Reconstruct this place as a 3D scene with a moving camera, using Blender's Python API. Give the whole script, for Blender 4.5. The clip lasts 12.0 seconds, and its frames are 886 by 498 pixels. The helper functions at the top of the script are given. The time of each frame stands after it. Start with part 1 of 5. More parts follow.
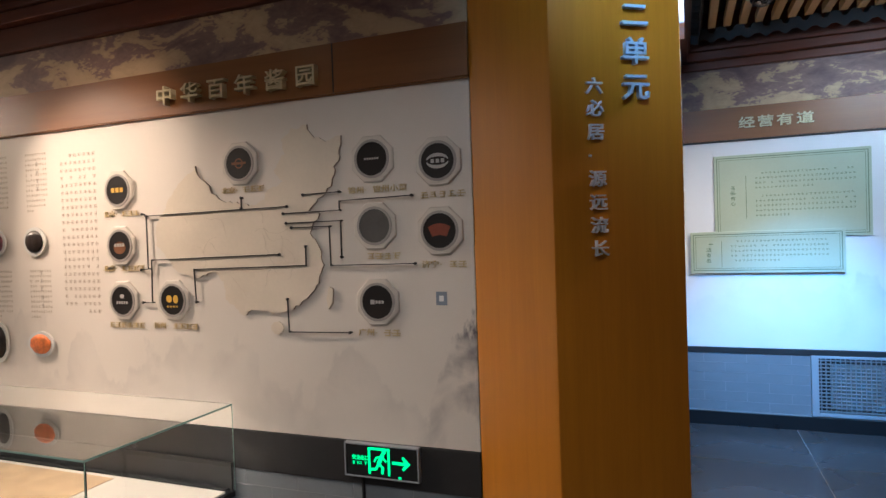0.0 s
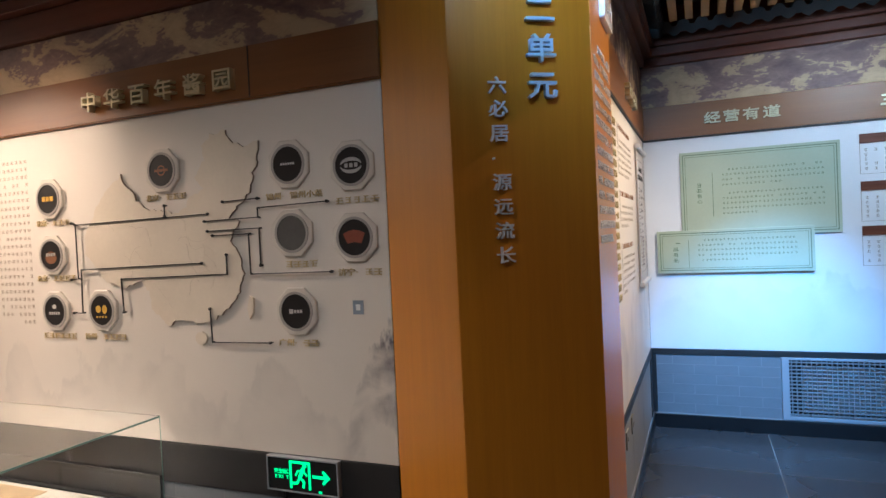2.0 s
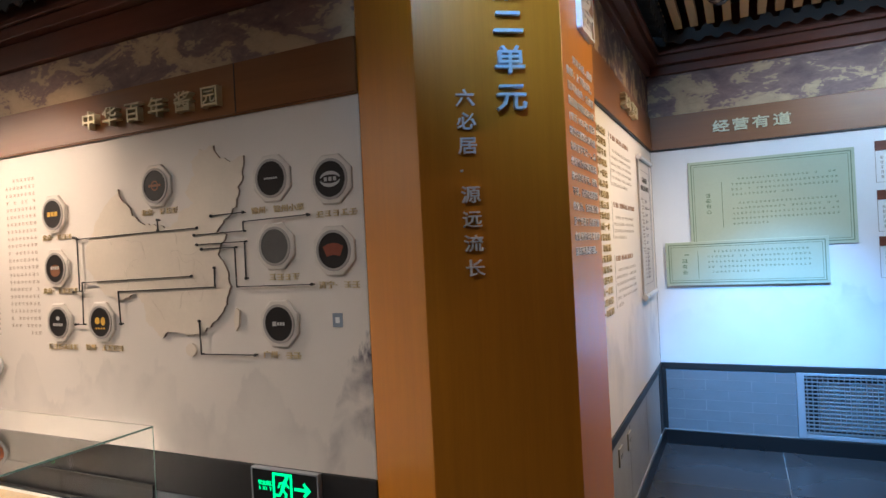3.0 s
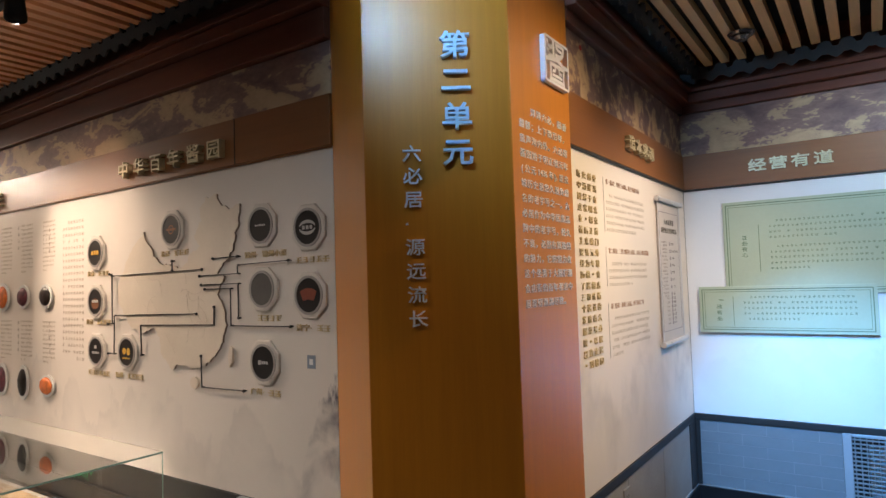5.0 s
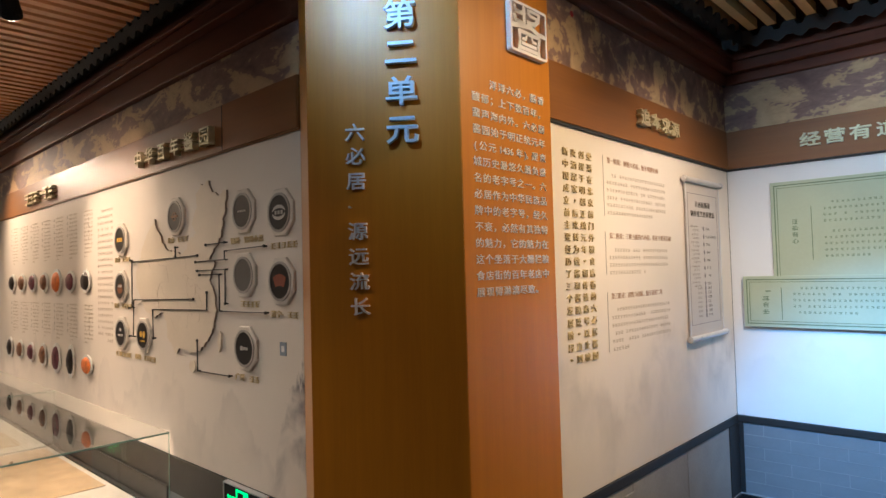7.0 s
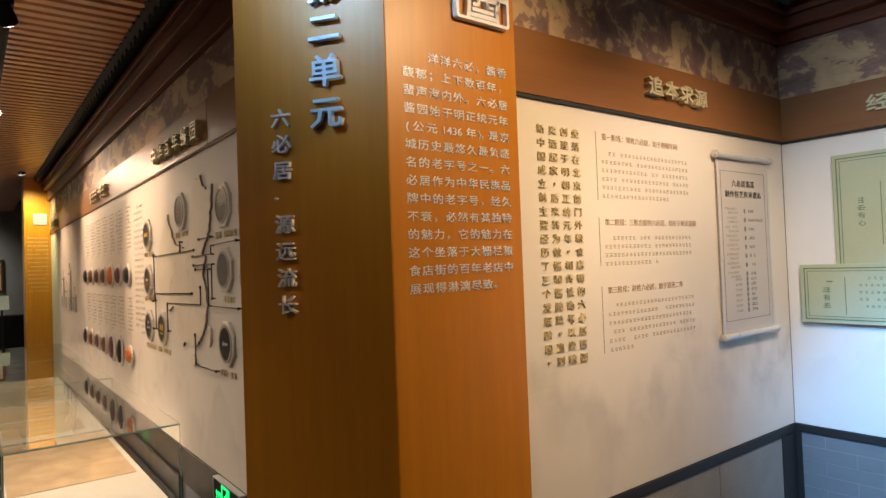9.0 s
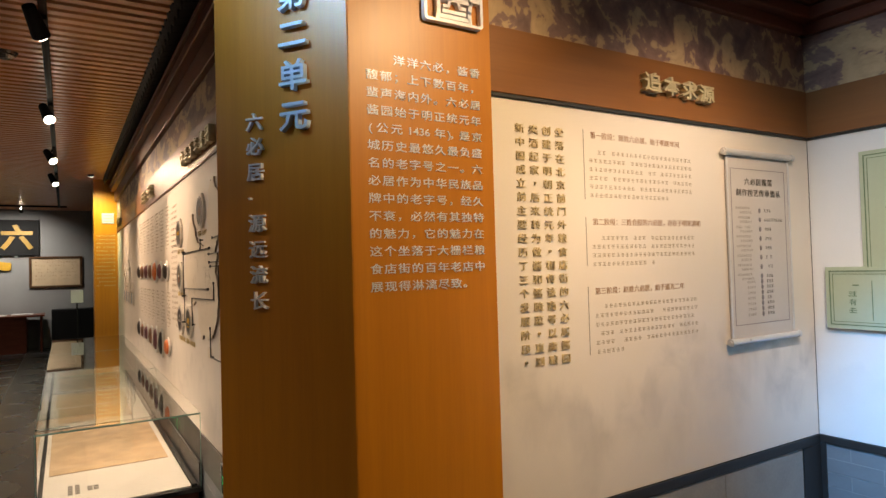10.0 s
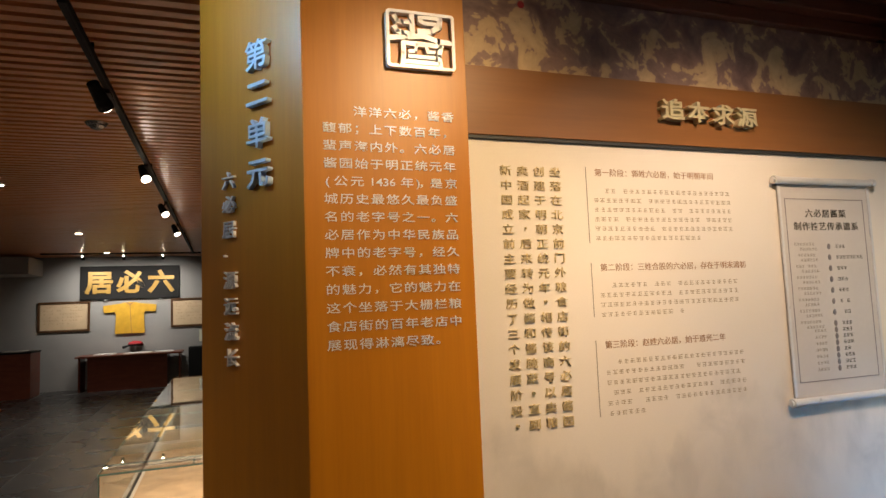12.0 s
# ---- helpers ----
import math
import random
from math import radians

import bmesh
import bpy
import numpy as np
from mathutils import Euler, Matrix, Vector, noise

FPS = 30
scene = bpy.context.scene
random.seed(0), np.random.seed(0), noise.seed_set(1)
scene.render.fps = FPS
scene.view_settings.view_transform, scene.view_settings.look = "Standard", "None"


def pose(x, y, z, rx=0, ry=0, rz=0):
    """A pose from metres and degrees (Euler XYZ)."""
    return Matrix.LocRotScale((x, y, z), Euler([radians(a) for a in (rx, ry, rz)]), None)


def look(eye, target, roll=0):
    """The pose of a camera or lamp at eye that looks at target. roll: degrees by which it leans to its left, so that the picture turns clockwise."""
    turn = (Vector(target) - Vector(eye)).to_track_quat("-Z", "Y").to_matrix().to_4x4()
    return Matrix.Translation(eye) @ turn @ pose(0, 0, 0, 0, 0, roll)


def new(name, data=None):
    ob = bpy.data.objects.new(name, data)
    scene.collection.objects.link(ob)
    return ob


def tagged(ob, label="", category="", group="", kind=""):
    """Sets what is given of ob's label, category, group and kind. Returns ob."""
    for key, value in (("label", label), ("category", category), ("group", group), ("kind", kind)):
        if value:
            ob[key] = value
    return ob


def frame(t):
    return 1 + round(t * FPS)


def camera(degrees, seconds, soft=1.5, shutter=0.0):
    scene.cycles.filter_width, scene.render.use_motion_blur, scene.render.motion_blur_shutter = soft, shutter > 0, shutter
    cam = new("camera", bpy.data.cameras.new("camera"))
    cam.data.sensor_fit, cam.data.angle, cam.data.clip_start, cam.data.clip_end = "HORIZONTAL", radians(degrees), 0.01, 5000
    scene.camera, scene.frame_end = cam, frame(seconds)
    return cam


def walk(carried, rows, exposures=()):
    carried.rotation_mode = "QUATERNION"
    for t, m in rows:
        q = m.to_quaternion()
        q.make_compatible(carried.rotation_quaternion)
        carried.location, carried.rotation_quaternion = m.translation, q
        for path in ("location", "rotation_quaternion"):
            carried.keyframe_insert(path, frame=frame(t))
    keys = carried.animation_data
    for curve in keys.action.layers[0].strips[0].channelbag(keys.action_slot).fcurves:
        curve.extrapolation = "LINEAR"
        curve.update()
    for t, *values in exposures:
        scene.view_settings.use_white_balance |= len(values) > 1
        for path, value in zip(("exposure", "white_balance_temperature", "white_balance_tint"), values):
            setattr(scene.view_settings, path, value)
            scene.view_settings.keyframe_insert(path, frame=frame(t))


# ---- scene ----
cam = camera(70.8, 12.0)
PATH = [
    (0, (0.034, 0.065, 1.453), (-0.688, 1.929, 1.418), -1.9),
    (0.5, (0.047, 0.146, 1.45), (-0.683, 2.008, 1.414), -2.1),
    (1, (0.082, 0.237, 1.45), (-0.634, 2.105, 1.407), -2.4),
    (1.5, (0.184, 0.284, 1.458), (-0.54, 2.148, 1.41), -2.6),
    (2, (0.366, 0.291, 1.471), (-0.397, 2.139, 1.431), -2.7),
    (2.5, (0.492, 0.308, 1.463), (-0.317, 2.137, 1.436), -2.8),
    (3, (0.57, 0.389, 1.464), (-0.295, 2.192, 1.467), -2.9),
    (3.2, (0.616, 0.437, 1.454), (-0.275, 2.228, 1.479), -3.0),
    (4.8, (1.001, 0.59, 1.511), (-0.104, 2.253, 1.616), -1.8),
    (5, (1.051, 0.604, 1.525), (-0.078, 2.251, 1.628), -1.8),
    (5.5, (1.116, 0.677, 1.525), (-0.075, 2.28, 1.638), -1.5),
    (6, (1.19, 0.818, 1.52), (-0.049, 2.383, 1.63), -1.3),
    (6.5, (1.24, 0.927, 1.501), (-0.047, 2.455, 1.591), -1.4),
    (7, (1.356, 1.024, 1.502), (-0.01, 2.483, 1.578), -1.5),
    (7.2, (1.411, 1.064, 1.488), (0.019, 2.498, 1.564), -1.4),
    (8.8, (1.555, 1.515, 1.499), (-0.005, 2.764, 1.557), -2.1),
    (9, (1.568, 1.551, 1.508), (-0.021, 2.764, 1.554), -2.1),
    (9.5, (1.659, 1.671, 1.504), (0.006, 2.796, 1.551), -1.9),
    (10, (1.768, 1.799, 1.496), (0.059, 2.837, 1.547), -1.6),
    (10.5, (1.8, 1.909, 1.49), (0.035, 2.847, 1.561), -1.6),
    (11, (1.796, 2.058, 1.497), (-0.018, 2.894, 1.591), -1.8),
    (11.5, (1.814, 2.181, 1.517), (-0.032, 2.941, 1.643), -2.1),
    (12, (1.884, 2.307, 1.545), (0.005, 2.972, 1.718), -2.3),
]
walk(cam, [(t, look(eye, target, roll)) for t, eye, target, roll in PATH], [(0, 0.08, 5380, 10), (3, 0.07, 5400, 10), (5, 0.05, 5600, 10), (7, 0.0, 5950, 10), (9, -0.06, 6500, 10), (12, -0.08, 6500, 10)])

# ---- world and lights ----
world = bpy.data.worlds.new("dim_interior")
world.use_nodes = True
world.node_tree.nodes["Background"].inputs[0].default_value = (0.05, 0.045, 0.04, 1)
world.node_tree.nodes["Background"].inputs[1].default_value = 0.3
scene.world = world


def spot(eye, target, watts, colour, degrees=60, blend=0.7, radius=0.03):
    data = bpy.data.lights.new("spot", "SPOT")
    data.energy, data.color, data.spot_size, data.spot_blend = watts, colour, radians(degrees), blend
    data.shadow_soft_size = radius
    ob = new("spot", data)
    ob.matrix_world = look(eye, target)
    return ob


# track heads: eye and the place on the wall that each is aimed at
TRACK_Y = 1.72
TRACK_HEADS = [
    ((-1.85, TRACK_Y, 2.66), (-3.50, 2.44, 1.20), 60, 78),
    ((-3.66, TRACK_Y, 2.64), (-2.10, 2.44, 0.70), 225, 70),
    ((-5.50, TRACK_Y, 2.62), (-4.40, 2.44, 1.30), 150, 104),
    ((-7.36, TRACK_Y, 2.62), (-6.50, 2.44, 1.05), 130, 78),
]
for eye, target, watts, cone in TRACK_HEADS:
    spot(eye, target, watts, (1.0, 0.70, 0.45), cone, 1.0, 0.05)
# heads of the second space and first pillar, then three unseen added fill lamps
ROOM_HEADS = [
    ((1.05, 3.86, 2.74), (0.0, 4.25, 0.70), 150, (1.0, 0.75, 0.51), 104),
    ((1.00, 3.00, 2.72), (0.76, 5.08, 0.40), 690, (0.13, 0.49, 1.0), 41),
    ((1.60, 3.60, 2.72), (1.15, 5.08, 1.72), 92, (0.74, 0.90, 1.0), 84),
    ((0.06, 1.52, 2.76), (0.06, 3.10, 2.40), 58, (0.44, 0.72, 0.96), 96),
    # unseen lamp added to brighten the second pillar
    ((-7.95, 2.12, 2.82), (-8.40, 2.30, 1.7), 135, (0.92, 0.98, 0.55), 104),
    # unseen warm lamp added to fill the pillar's text panel
    ((1.25, 3.25, 2.75), (0.03, 2.70, 1.34), 120, (1.0, 0.70, 0.37), 97),
    # unseen lamp added to fill the right of the map board
    ((-0.95, 0.75, 2.75), (-1.35, 2.44, 0.55), 27, (1.0, 0.86, 0.72), 92),
]
for eye, target, watts, colour, cone in ROOM_HEADS:
    spot(eye, target, watts, colour, cone, 1.0, 0.05)
# far wall wash, and recessed lamps of which only some are seen
FAR_X = -13.6
for y in (-0.4, 0.35, 1.1):
    spot((FAR_X + 1.0, y, 2.66), (FAR_X, y, 1.6), 74, (1.0, 0.92, 0.80), 120, 1.0)
# only (-9.1, 0.18) and (-5.1, 0.27) are seen; the others are added fill
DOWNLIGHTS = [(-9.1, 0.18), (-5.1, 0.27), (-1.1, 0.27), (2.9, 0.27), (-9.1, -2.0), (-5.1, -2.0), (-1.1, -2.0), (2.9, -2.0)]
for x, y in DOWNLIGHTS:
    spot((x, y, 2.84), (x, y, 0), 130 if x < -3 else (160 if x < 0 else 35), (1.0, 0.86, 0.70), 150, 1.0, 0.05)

# ---- materials ----


def mat(name, colour, rough=0.5, metal=0.0, vary=0.12, scale=6.0, bump=0.15, stretch=(1, 1, 1), second=None, fine=60.0, spec=0.5):
    """A surface of one material with variation at two scales, and a fine relief."""
    m = bpy.data.materials.new(name)
    m.use_nodes = True
    nt = m.node_tree
    n, link = nt.nodes, nt.links.new
    p = n["Principled BSDF"]
    p.inputs["Metallic"].default_value = metal
    p.inputs["Specular IOR Level"].default_value = spec
    co = n.new("ShaderNodeTexCoord")
    mp = n.new("ShaderNodeMapping")
    mp.inputs["Scale"].default_value = stretch
    link(co.outputs["Object"], mp.inputs["Vector"])
    big, small = n.new("ShaderNodeTexNoise"), n.new("ShaderNodeTexNoise")
    big.inputs["Scale"].default_value, big.inputs["Detail"].default_value = scale, 5
    small.inputs["Scale"].default_value, small.inputs["Detail"].default_value = fine, 4
    for t in (big, small):
        link(mp.outputs["Vector"], t.inputs["Vector"])
    mixed = n.new("ShaderNodeMath")
    mixed.operation = "MULTIPLY_ADD"
    mixed.inputs[1].default_value = 0.4
    link(small.outputs["Fac"], mixed.inputs[0])
    link(big.outputs["Fac"], mixed.inputs[2])
    ramp = n.new("ShaderNodeValToRGB")
    c2 = second or tuple(min(1, c * (1 + vary)) for c in colour)
    c1 = tuple(c * (1 - vary) for c in colour)
    ramp.color_ramp.elements[0].position, ramp.color_ramp.elements[0].color = 0.45, (*c1, 1)
    ramp.color_ramp.elements[1].position, ramp.color_ramp.elements[1].color = 0.95, (*c2, 1)
    link(mixed.outputs[0], ramp.inputs["Fac"])
    link(ramp.outputs["Color"], p.inputs["Base Color"])
    rr = n.new("ShaderNodeMapRange")
    rr.inputs["To Min"].default_value, rr.inputs["To Max"].default_value = max(0.02, rough - 0.08), min(1, rough + 0.08)
    link(big.outputs["Fac"], rr.inputs["Value"])
    link(rr.outputs["Result"], p.inputs["Roughness"])
    if bump:
        b = n.new("ShaderNodeBump")
        b.inputs["Strength"].default_value, b.inputs["Distance"].default_value = bump, 0.004
        link(small.outputs["Fac"], b.inputs["Height"])
        link(b.outputs["Normal"], p.inputs["Normal"])
    return m


def wood(name, dark, light, rough=0.35, grain=(14, 14, 0.9), coat=0.0, coat_rough=0.25):
    """Veneer with the grain running along the object's z (or as the stretch says)."""
    m = mat(name, dark, rough, 0, 0.04, 1.6, 0.025, grain, light, 9.0, 0.28)
    p = m.node_tree.nodes["Principled BSDF"]
    p.inputs["Coat Weight"].default_value, p.inputs["Coat Roughness"].default_value = coat, coat_rough
    return m


def glow(name, colour, strength):
    m = bpy.data.materials.new(name)
    m.use_nodes = True
    p = m.node_tree.nodes["Principled BSDF"]
    p.inputs["Base Color"].default_value = (*colour, 1)
    p.inputs["Emission Color"].default_value = (*colour, 1)
    p.inputs["Emission Strength"].default_value = strength
    return m


def glass(name, tint, rough=0.0):
    m = bpy.data.materials.new(name)
    m.use_nodes = True
    p = m.node_tree.nodes["Principled BSDF"]
    p.inputs["Base Color"].default_value = (*tint, 1)
    p.inputs["Transmission Weight"].default_value = 1.0
    p.inputs["Roughness"].default_value, p.inputs["IOR"].default_value = rough, 1.45
    return m


def printed(name, paper, ink, ground, height, amount, peak_x, peak_width, peak, soft=0.045):
    """Board with a faint ink-wash landscape printed towards its foot: ridges from noise, soft below."""
    m = mat(name, paper, 0.55, 0, 0.05, 1.5, 0.05, fine=180.0)
    nt = m.node_tree
    n, link = nt.nodes, nt.links.new
    p = n["Principled BSDF"]
    paper_out = p.inputs["Base Color"].links[0].from_socket
    co = n.new("ShaderNodeTexCoord")
    sep = n.new("ShaderNodeSeparateXYZ")
    link(co.outputs["Object"], sep.inputs[0])
    flat = n.new("ShaderNodeMapping")
    flat.inputs["Scale"].default_value = (1.0, 0.45, 1.0)
    link(co.outputs["Object"], flat.inputs["Vector"])
    ridge = n.new("ShaderNodeTexNoise")
    ridge.inputs["Scale"].default_value, ridge.inputs["Detail"].default_value, ridge.inputs["Roughness"].default_value = 2.6, 7, 0.56
    link(flat.outputs[0], ridge.inputs["Vector"])
    top = n.new("ShaderNodeMath")
    top.operation = "MULTIPLY_ADD"
    top.inputs[1].default_value, top.inputs[2].default_value = height, ground
    link(ridge.outputs["Fac"], top.inputs[0])
    below = n.new("ShaderNodeMath")
    below.operation = "SUBTRACT"
    lifted = n.new("ShaderNodeMath")
    lifted.operation = "MULTIPLY_ADD"
    lifted.inputs[1].default_value = 0.20
    link(top.outputs[0], lifted.inputs[2])
    link(lifted.outputs[0], below.inputs[0])
    link(sep.outputs["Y"], below.inputs[1])
    edge = n.new("ShaderNodeValToRGB")
    e = edge.color_ramp.elements
    e[0].position, e[0].color = 0.0, (0, 0, 0, 1)
    e[1].position, e[1].color = soft, (1, 1, 1, 1)
    last = edge.color_ramp.elements.new(0.30 + soft)
    last.color = (0, 0, 0, 1)
    link(below.outputs[0], edge.inputs["Fac"])
    cloud = n.new("ShaderNodeTexNoise")
    cloud.inputs["Scale"].default_value, cloud.inputs["Detail"].default_value = 5.0, 8
    cloud.inputs["Distortion"].default_value = 0.6
    link(co.outputs["Object"], cloud.inputs["Vector"])
    patch = n.new("ShaderNodeMapRange")
    patch.inputs["From Min"].default_value, patch.inputs["From Max"].default_value = 0.33, 0.60
    away = n.new("ShaderNodeMath")
    away.operation = "SUBTRACT"
    away.inputs[1].default_value = peak_x
    link(sep.outputs["X"], away.inputs[0])
    wide = n.new("ShaderNodeMath")
    wide.operation = "ABSOLUTE"
    link(away.outputs[0], wide.inputs[0])
    dense = n.new("ShaderNodeMapRange")
    dense.interpolation_type = "SMOOTHSTEP"
    dense.inputs["From Max"].default_value = peak_width
    dense.inputs["To Min"].default_value, dense.inputs["To Max"].default_value = peak, amount
    link(wide.outputs[0], dense.inputs["Value"])
    link(dense.outputs["Result"], patch.inputs["To Max"])
    link(dense.outputs["Result"], lifted.inputs[0])
    link(cloud.outputs["Fac"], patch.inputs["Value"])
    fac = n.new("ShaderNodeMath")
    fac.operation = "MULTIPLY"
    link(edge.outputs["Color"], fac.inputs[0])
    link(patch.outputs["Result"], fac.inputs[1])
    mix = n.new("ShaderNodeMix")
    mix.data_type = "RGBA"
    link(fac.outputs[0], mix.inputs["Factor"])
    link(paper_out, mix.inputs["A"])
    mix.inputs["B"].default_value = (*ink, 1)
    link(mix.outputs["Result"], p.inputs["Base Color"])
    return m


def scenic(name, scale=2.7, shift=0.0, stretch=(1.0, 2.1, 1.0), slope=0.45, level=1.03):
    """The painted frieze: purple-brown washes of roofs, trees and rocks on a tan ground."""
    m = bpy.data.materials.new(name)
    m.use_nodes = True
    nt = m.node_tree
    n, link = nt.nodes, nt.links.new
    p = n["Principled BSDF"]
    p.inputs["Roughness"].default_value = 0.6
    co = n.new("ShaderNodeTexCoord")
    mp = n.new("ShaderNodeMapping")
    mp.inputs["Scale"].default_value = stretch
    link(co.outputs["Object"], mp.inputs["Vector"])
    masses = n.new("ShaderNodeTexNoise")
    masses.inputs["Scale"].default_value, masses.inputs["Detail"].default_value = scale, 10
    masses.inputs["Roughness"].default_value, masses.inputs["Distortion"].default_value = 0.50, 1.0
    link(mp.outputs["Vector"], masses.inputs["Vector"])
    strokes = n.new("ShaderNodeTexNoise")
    strokes.inputs["Scale"].default_value, strokes.inputs["Detail"].default_value = 17.0, 9
    strokes.inputs["Distortion"].default_value = 1.5
    link(mp.outputs["Vector"], strokes.inputs["Vector"])
    add = n.new("ShaderNodeMath")
    add.operation = "MULTIPLY_ADD"
    add.inputs[1].default_value = 0.27
    link(strokes.outputs["Fac"], add.inputs[0])
    # more bare ground towards the foot of the picture
    sep = n.new("ShaderNodeSeparateXYZ")
    link(co.outputs["Object"], sep.inputs[0])
    foot = n.new("ShaderNodeMath")
    foot.operation = "SUBTRACT"
    foot.inputs[0].default_value = level
    link(sep.outputs["Y"], foot.inputs[1])
    lean = n.new("ShaderNodeMath")
    lean.operation = "MULTIPLY_ADD"
    lean.inputs[1].default_value = slope
    link(foot.outputs[0], lean.inputs[0])
    link(masses.outputs["Fac"], lean.inputs[2])
    link(lean.outputs[0], add.inputs[2])
    ramp = n.new("ShaderNodeValToRGB")
    e = ramp.color_ramp.elements
    e[0].position, e[0].color = 0.44 + shift, (0.160, 0.094, 0.085, 1)
    e[1].position, e[1].color = 0.80 + shift, (0.58, 0.41, 0.235, 1)
    for pos, col in ((0.56, (0.225, 0.137, 0.118)), (0.646, (0.285, 0.178, 0.145)), (0.660, (0.48, 0.33, 0.19))):
        x = ramp.color_ramp.elements.new(pos + shift)
        x.color = (*col, 1)
    link(add.outputs[0], ramp.inputs["Fac"])
    link(ramp.outputs["Color"], p.inputs["Base Color"])
    return m


M_PILLAR = wood("honey_veneer", (0.47, 0.166, 0.004), (0.54, 0.200, 0.006), 0.38, (16, 16, 0.8), 0.55, 0.42)
M_HEADER = wood("brown_veneer", (0.225, 0.088, 0.024), (0.262, 0.106, 0.029), 0.42, (0.8, 14, 14), 0.4, 0.42)
# shaded copy of the header veneer, weaker sheen put into a darker colour
M_HEADER_DARK = wood("shaded_brown_veneer", (0.200, 0.076, 0.022), (0.235, 0.092, 0.027), 0.42, (0.8, 14, 14), 0.25)
M_BEAM = wood("dark_red_beam", (0.118, 0.038, 0.021), (0.160, 0.055, 0.031), 0.42, (0.8, 14, 14))
M_SLAT = wood("slat_wood", (0.60, 0.245, 0.098), (0.70, 0.31, 0.135), 0.42, (14, 0.8, 14), 1.0, 0.34)
M_SLAT_PALE = wood("pale_slat_wood", (0.66, 0.41, 0.18), (0.76, 0.50, 0.24), 0.45, (14, 0.8, 14), 0.5, 0.35)
M_BLACK_CEIL = mat("black_ceiling_paint", (0.012, 0.012, 0.013), 0.8)
M_ROOF_TILE = mat("dark_roof_tile", (0.018, 0.018, 0.019), 0.6, 0, 0.3, 9.0, 0.3)
M_BOARD = printed("cream_board", (0.71, 0.645, 0.57), (0.11, 0.095, 0.12), -1.32, 1.6, 0.13, 3.76, 0.22, 1.3)
M_BOARD_B = printed("cream_board_washed", (0.74, 0.66, 0.575), (0.36, 0.32, 0.29), -1.10, 1.5, 0.36, 0.75, 0.60, 0.52, 0.16)
M_BOARD_C = printed("white_board", (0.76, 0.76, 0.77), (0.40, 0.44, 0.52), -0.95, 1.1, 0.10, -0.95, 0.40, 0.30)
M_MURAL = scenic("painted_frieze", 3.4, -0.014)
M_MURAL_TOWN = scenic("painted_frieze_town", 6.2, 0.010, (1.3, 1.2, 1.0), 0.25, 1.08)
M_BAND = mat("black_band", (0.022, 0.0215, 0.022), 0.5)
M_STONE = mat("grey_stone_panel", (0.28, 0.27, 0.25), 0.5, 0, 0.15, 5.0, 0.2)
M_BRICK = mat("grey_brick", (0.175, 0.19, 0.21), 0.55, 0, 0.07, 7.0, 0.15)
M_MORTAR = mat("pale_mortar", (0.27, 0.28, 0.285), 0.8)
M_TILE = mat("dark_floor_tile", (0.046, 0.045, 0.046), 0.27, 0, 0.08, 1.2, 0.012, fine=120.0)
M_GROUT = mat("floor_grout", (0.27, 0.27, 0.265), 0.8)
M_SKIRT = mat("black_skirting", (0.012, 0.012, 0.013), 0.3)
M_WALL = mat("grey_wall_paint", (0.30, 0.30, 0.30), 0.75, 0, 0.08, 2.0, 0.1)
M_DARKWALL = mat("dark_wall_paint", (0.09, 0.085, 0.08), 0.7, 0, 0.08, 2.0, 0.1)
M_GOLD = mat("pale_gold_letter", (0.66, 0.57, 0.35), 0.35, 0.35, 0.08, 8.0, 0.0)
M_GOLD_SIDE = mat("gilded_letter", (0.40, 0.245, 0.055), 0.4, 0.2, 0.1, 8.0, 0.0)
M_SILVER = mat("silver_letter", (0.77, 0.77, 0.84), 0.35, 0.1, 0.06, 8.0, 0.0)
M_BLUE_SILVER = mat("blue_silver_letter", (0.46, 0.60, 0.80), 0.35, 0.1, 0.06, 8.0, 0.0)
M_BRONZE = mat("bronze_letter", (0.60, 0.48, 0.27), 0.45, 0.2, 0.1, 8.0, 0.0)
M_PLATE = mat("white_lacquer", (0.70, 0.69, 0.66), 0.4, 0, 0.04, 5.0, 0.0)
M_DISC = mat("black_disc", (0.020, 0.017, 0.016), 0.35, 0, 0.1, 8.0, 0.0)
M_LINE = mat("black_metal_strip", (0.018, 0.016, 0.015), 0.4, 0, 0.1, 8.0, 0.0)
M_MAPSLAB = mat("tan_map_slab", (0.70, 0.61, 0.49), 0.6, 0, 0.06, 4.0, 0.05)
# the tan slab's side, its shade put into a brown colour
M_MAPEDGE = mat("shaded_map_edge", (0.31, 0.24, 0.185), 0.6)
M_MAPLINE = mat("province_line", (0.60, 0.51, 0.405), 0.6, bump=0)
M_INK = mat("dark_ink", (0.075, 0.06, 0.045), 0.6, bump=0)
M_GREY_INK = mat("grey_ink", (0.30, 0.255, 0.20), 0.6, bump=0)
M_PALE_INK = mat("pale_ink", (0.33, 0.25, 0.155), 0.6, bump=0)
M_BROWN_INK = mat("brown_ink", (0.32, 0.17, 0.09), 0.6, bump=0)
M_FADED_INK = mat("faded_ink", (0.40, 0.32, 0.24), 0.6, bump=0)
M_GREEN = mat("pale_green_panel", (0.43, 0.485, 0.35), 0.55, 0, 0.05, 3.0, 0.03)
M_GREEN_INK = mat("green_line", (0.12, 0.18, 0.10), 0.55, bump=0)
M_SCROLL = mat("scroll_paper", (0.57, 0.515, 0.475), 0.6, 0, 0.04, 4.0, 0.03)
M_ROD = mat("silver_rod", (0.62, 0.59, 0.58), 0.3, 0.2, 0.1, 6.0, 0.0)
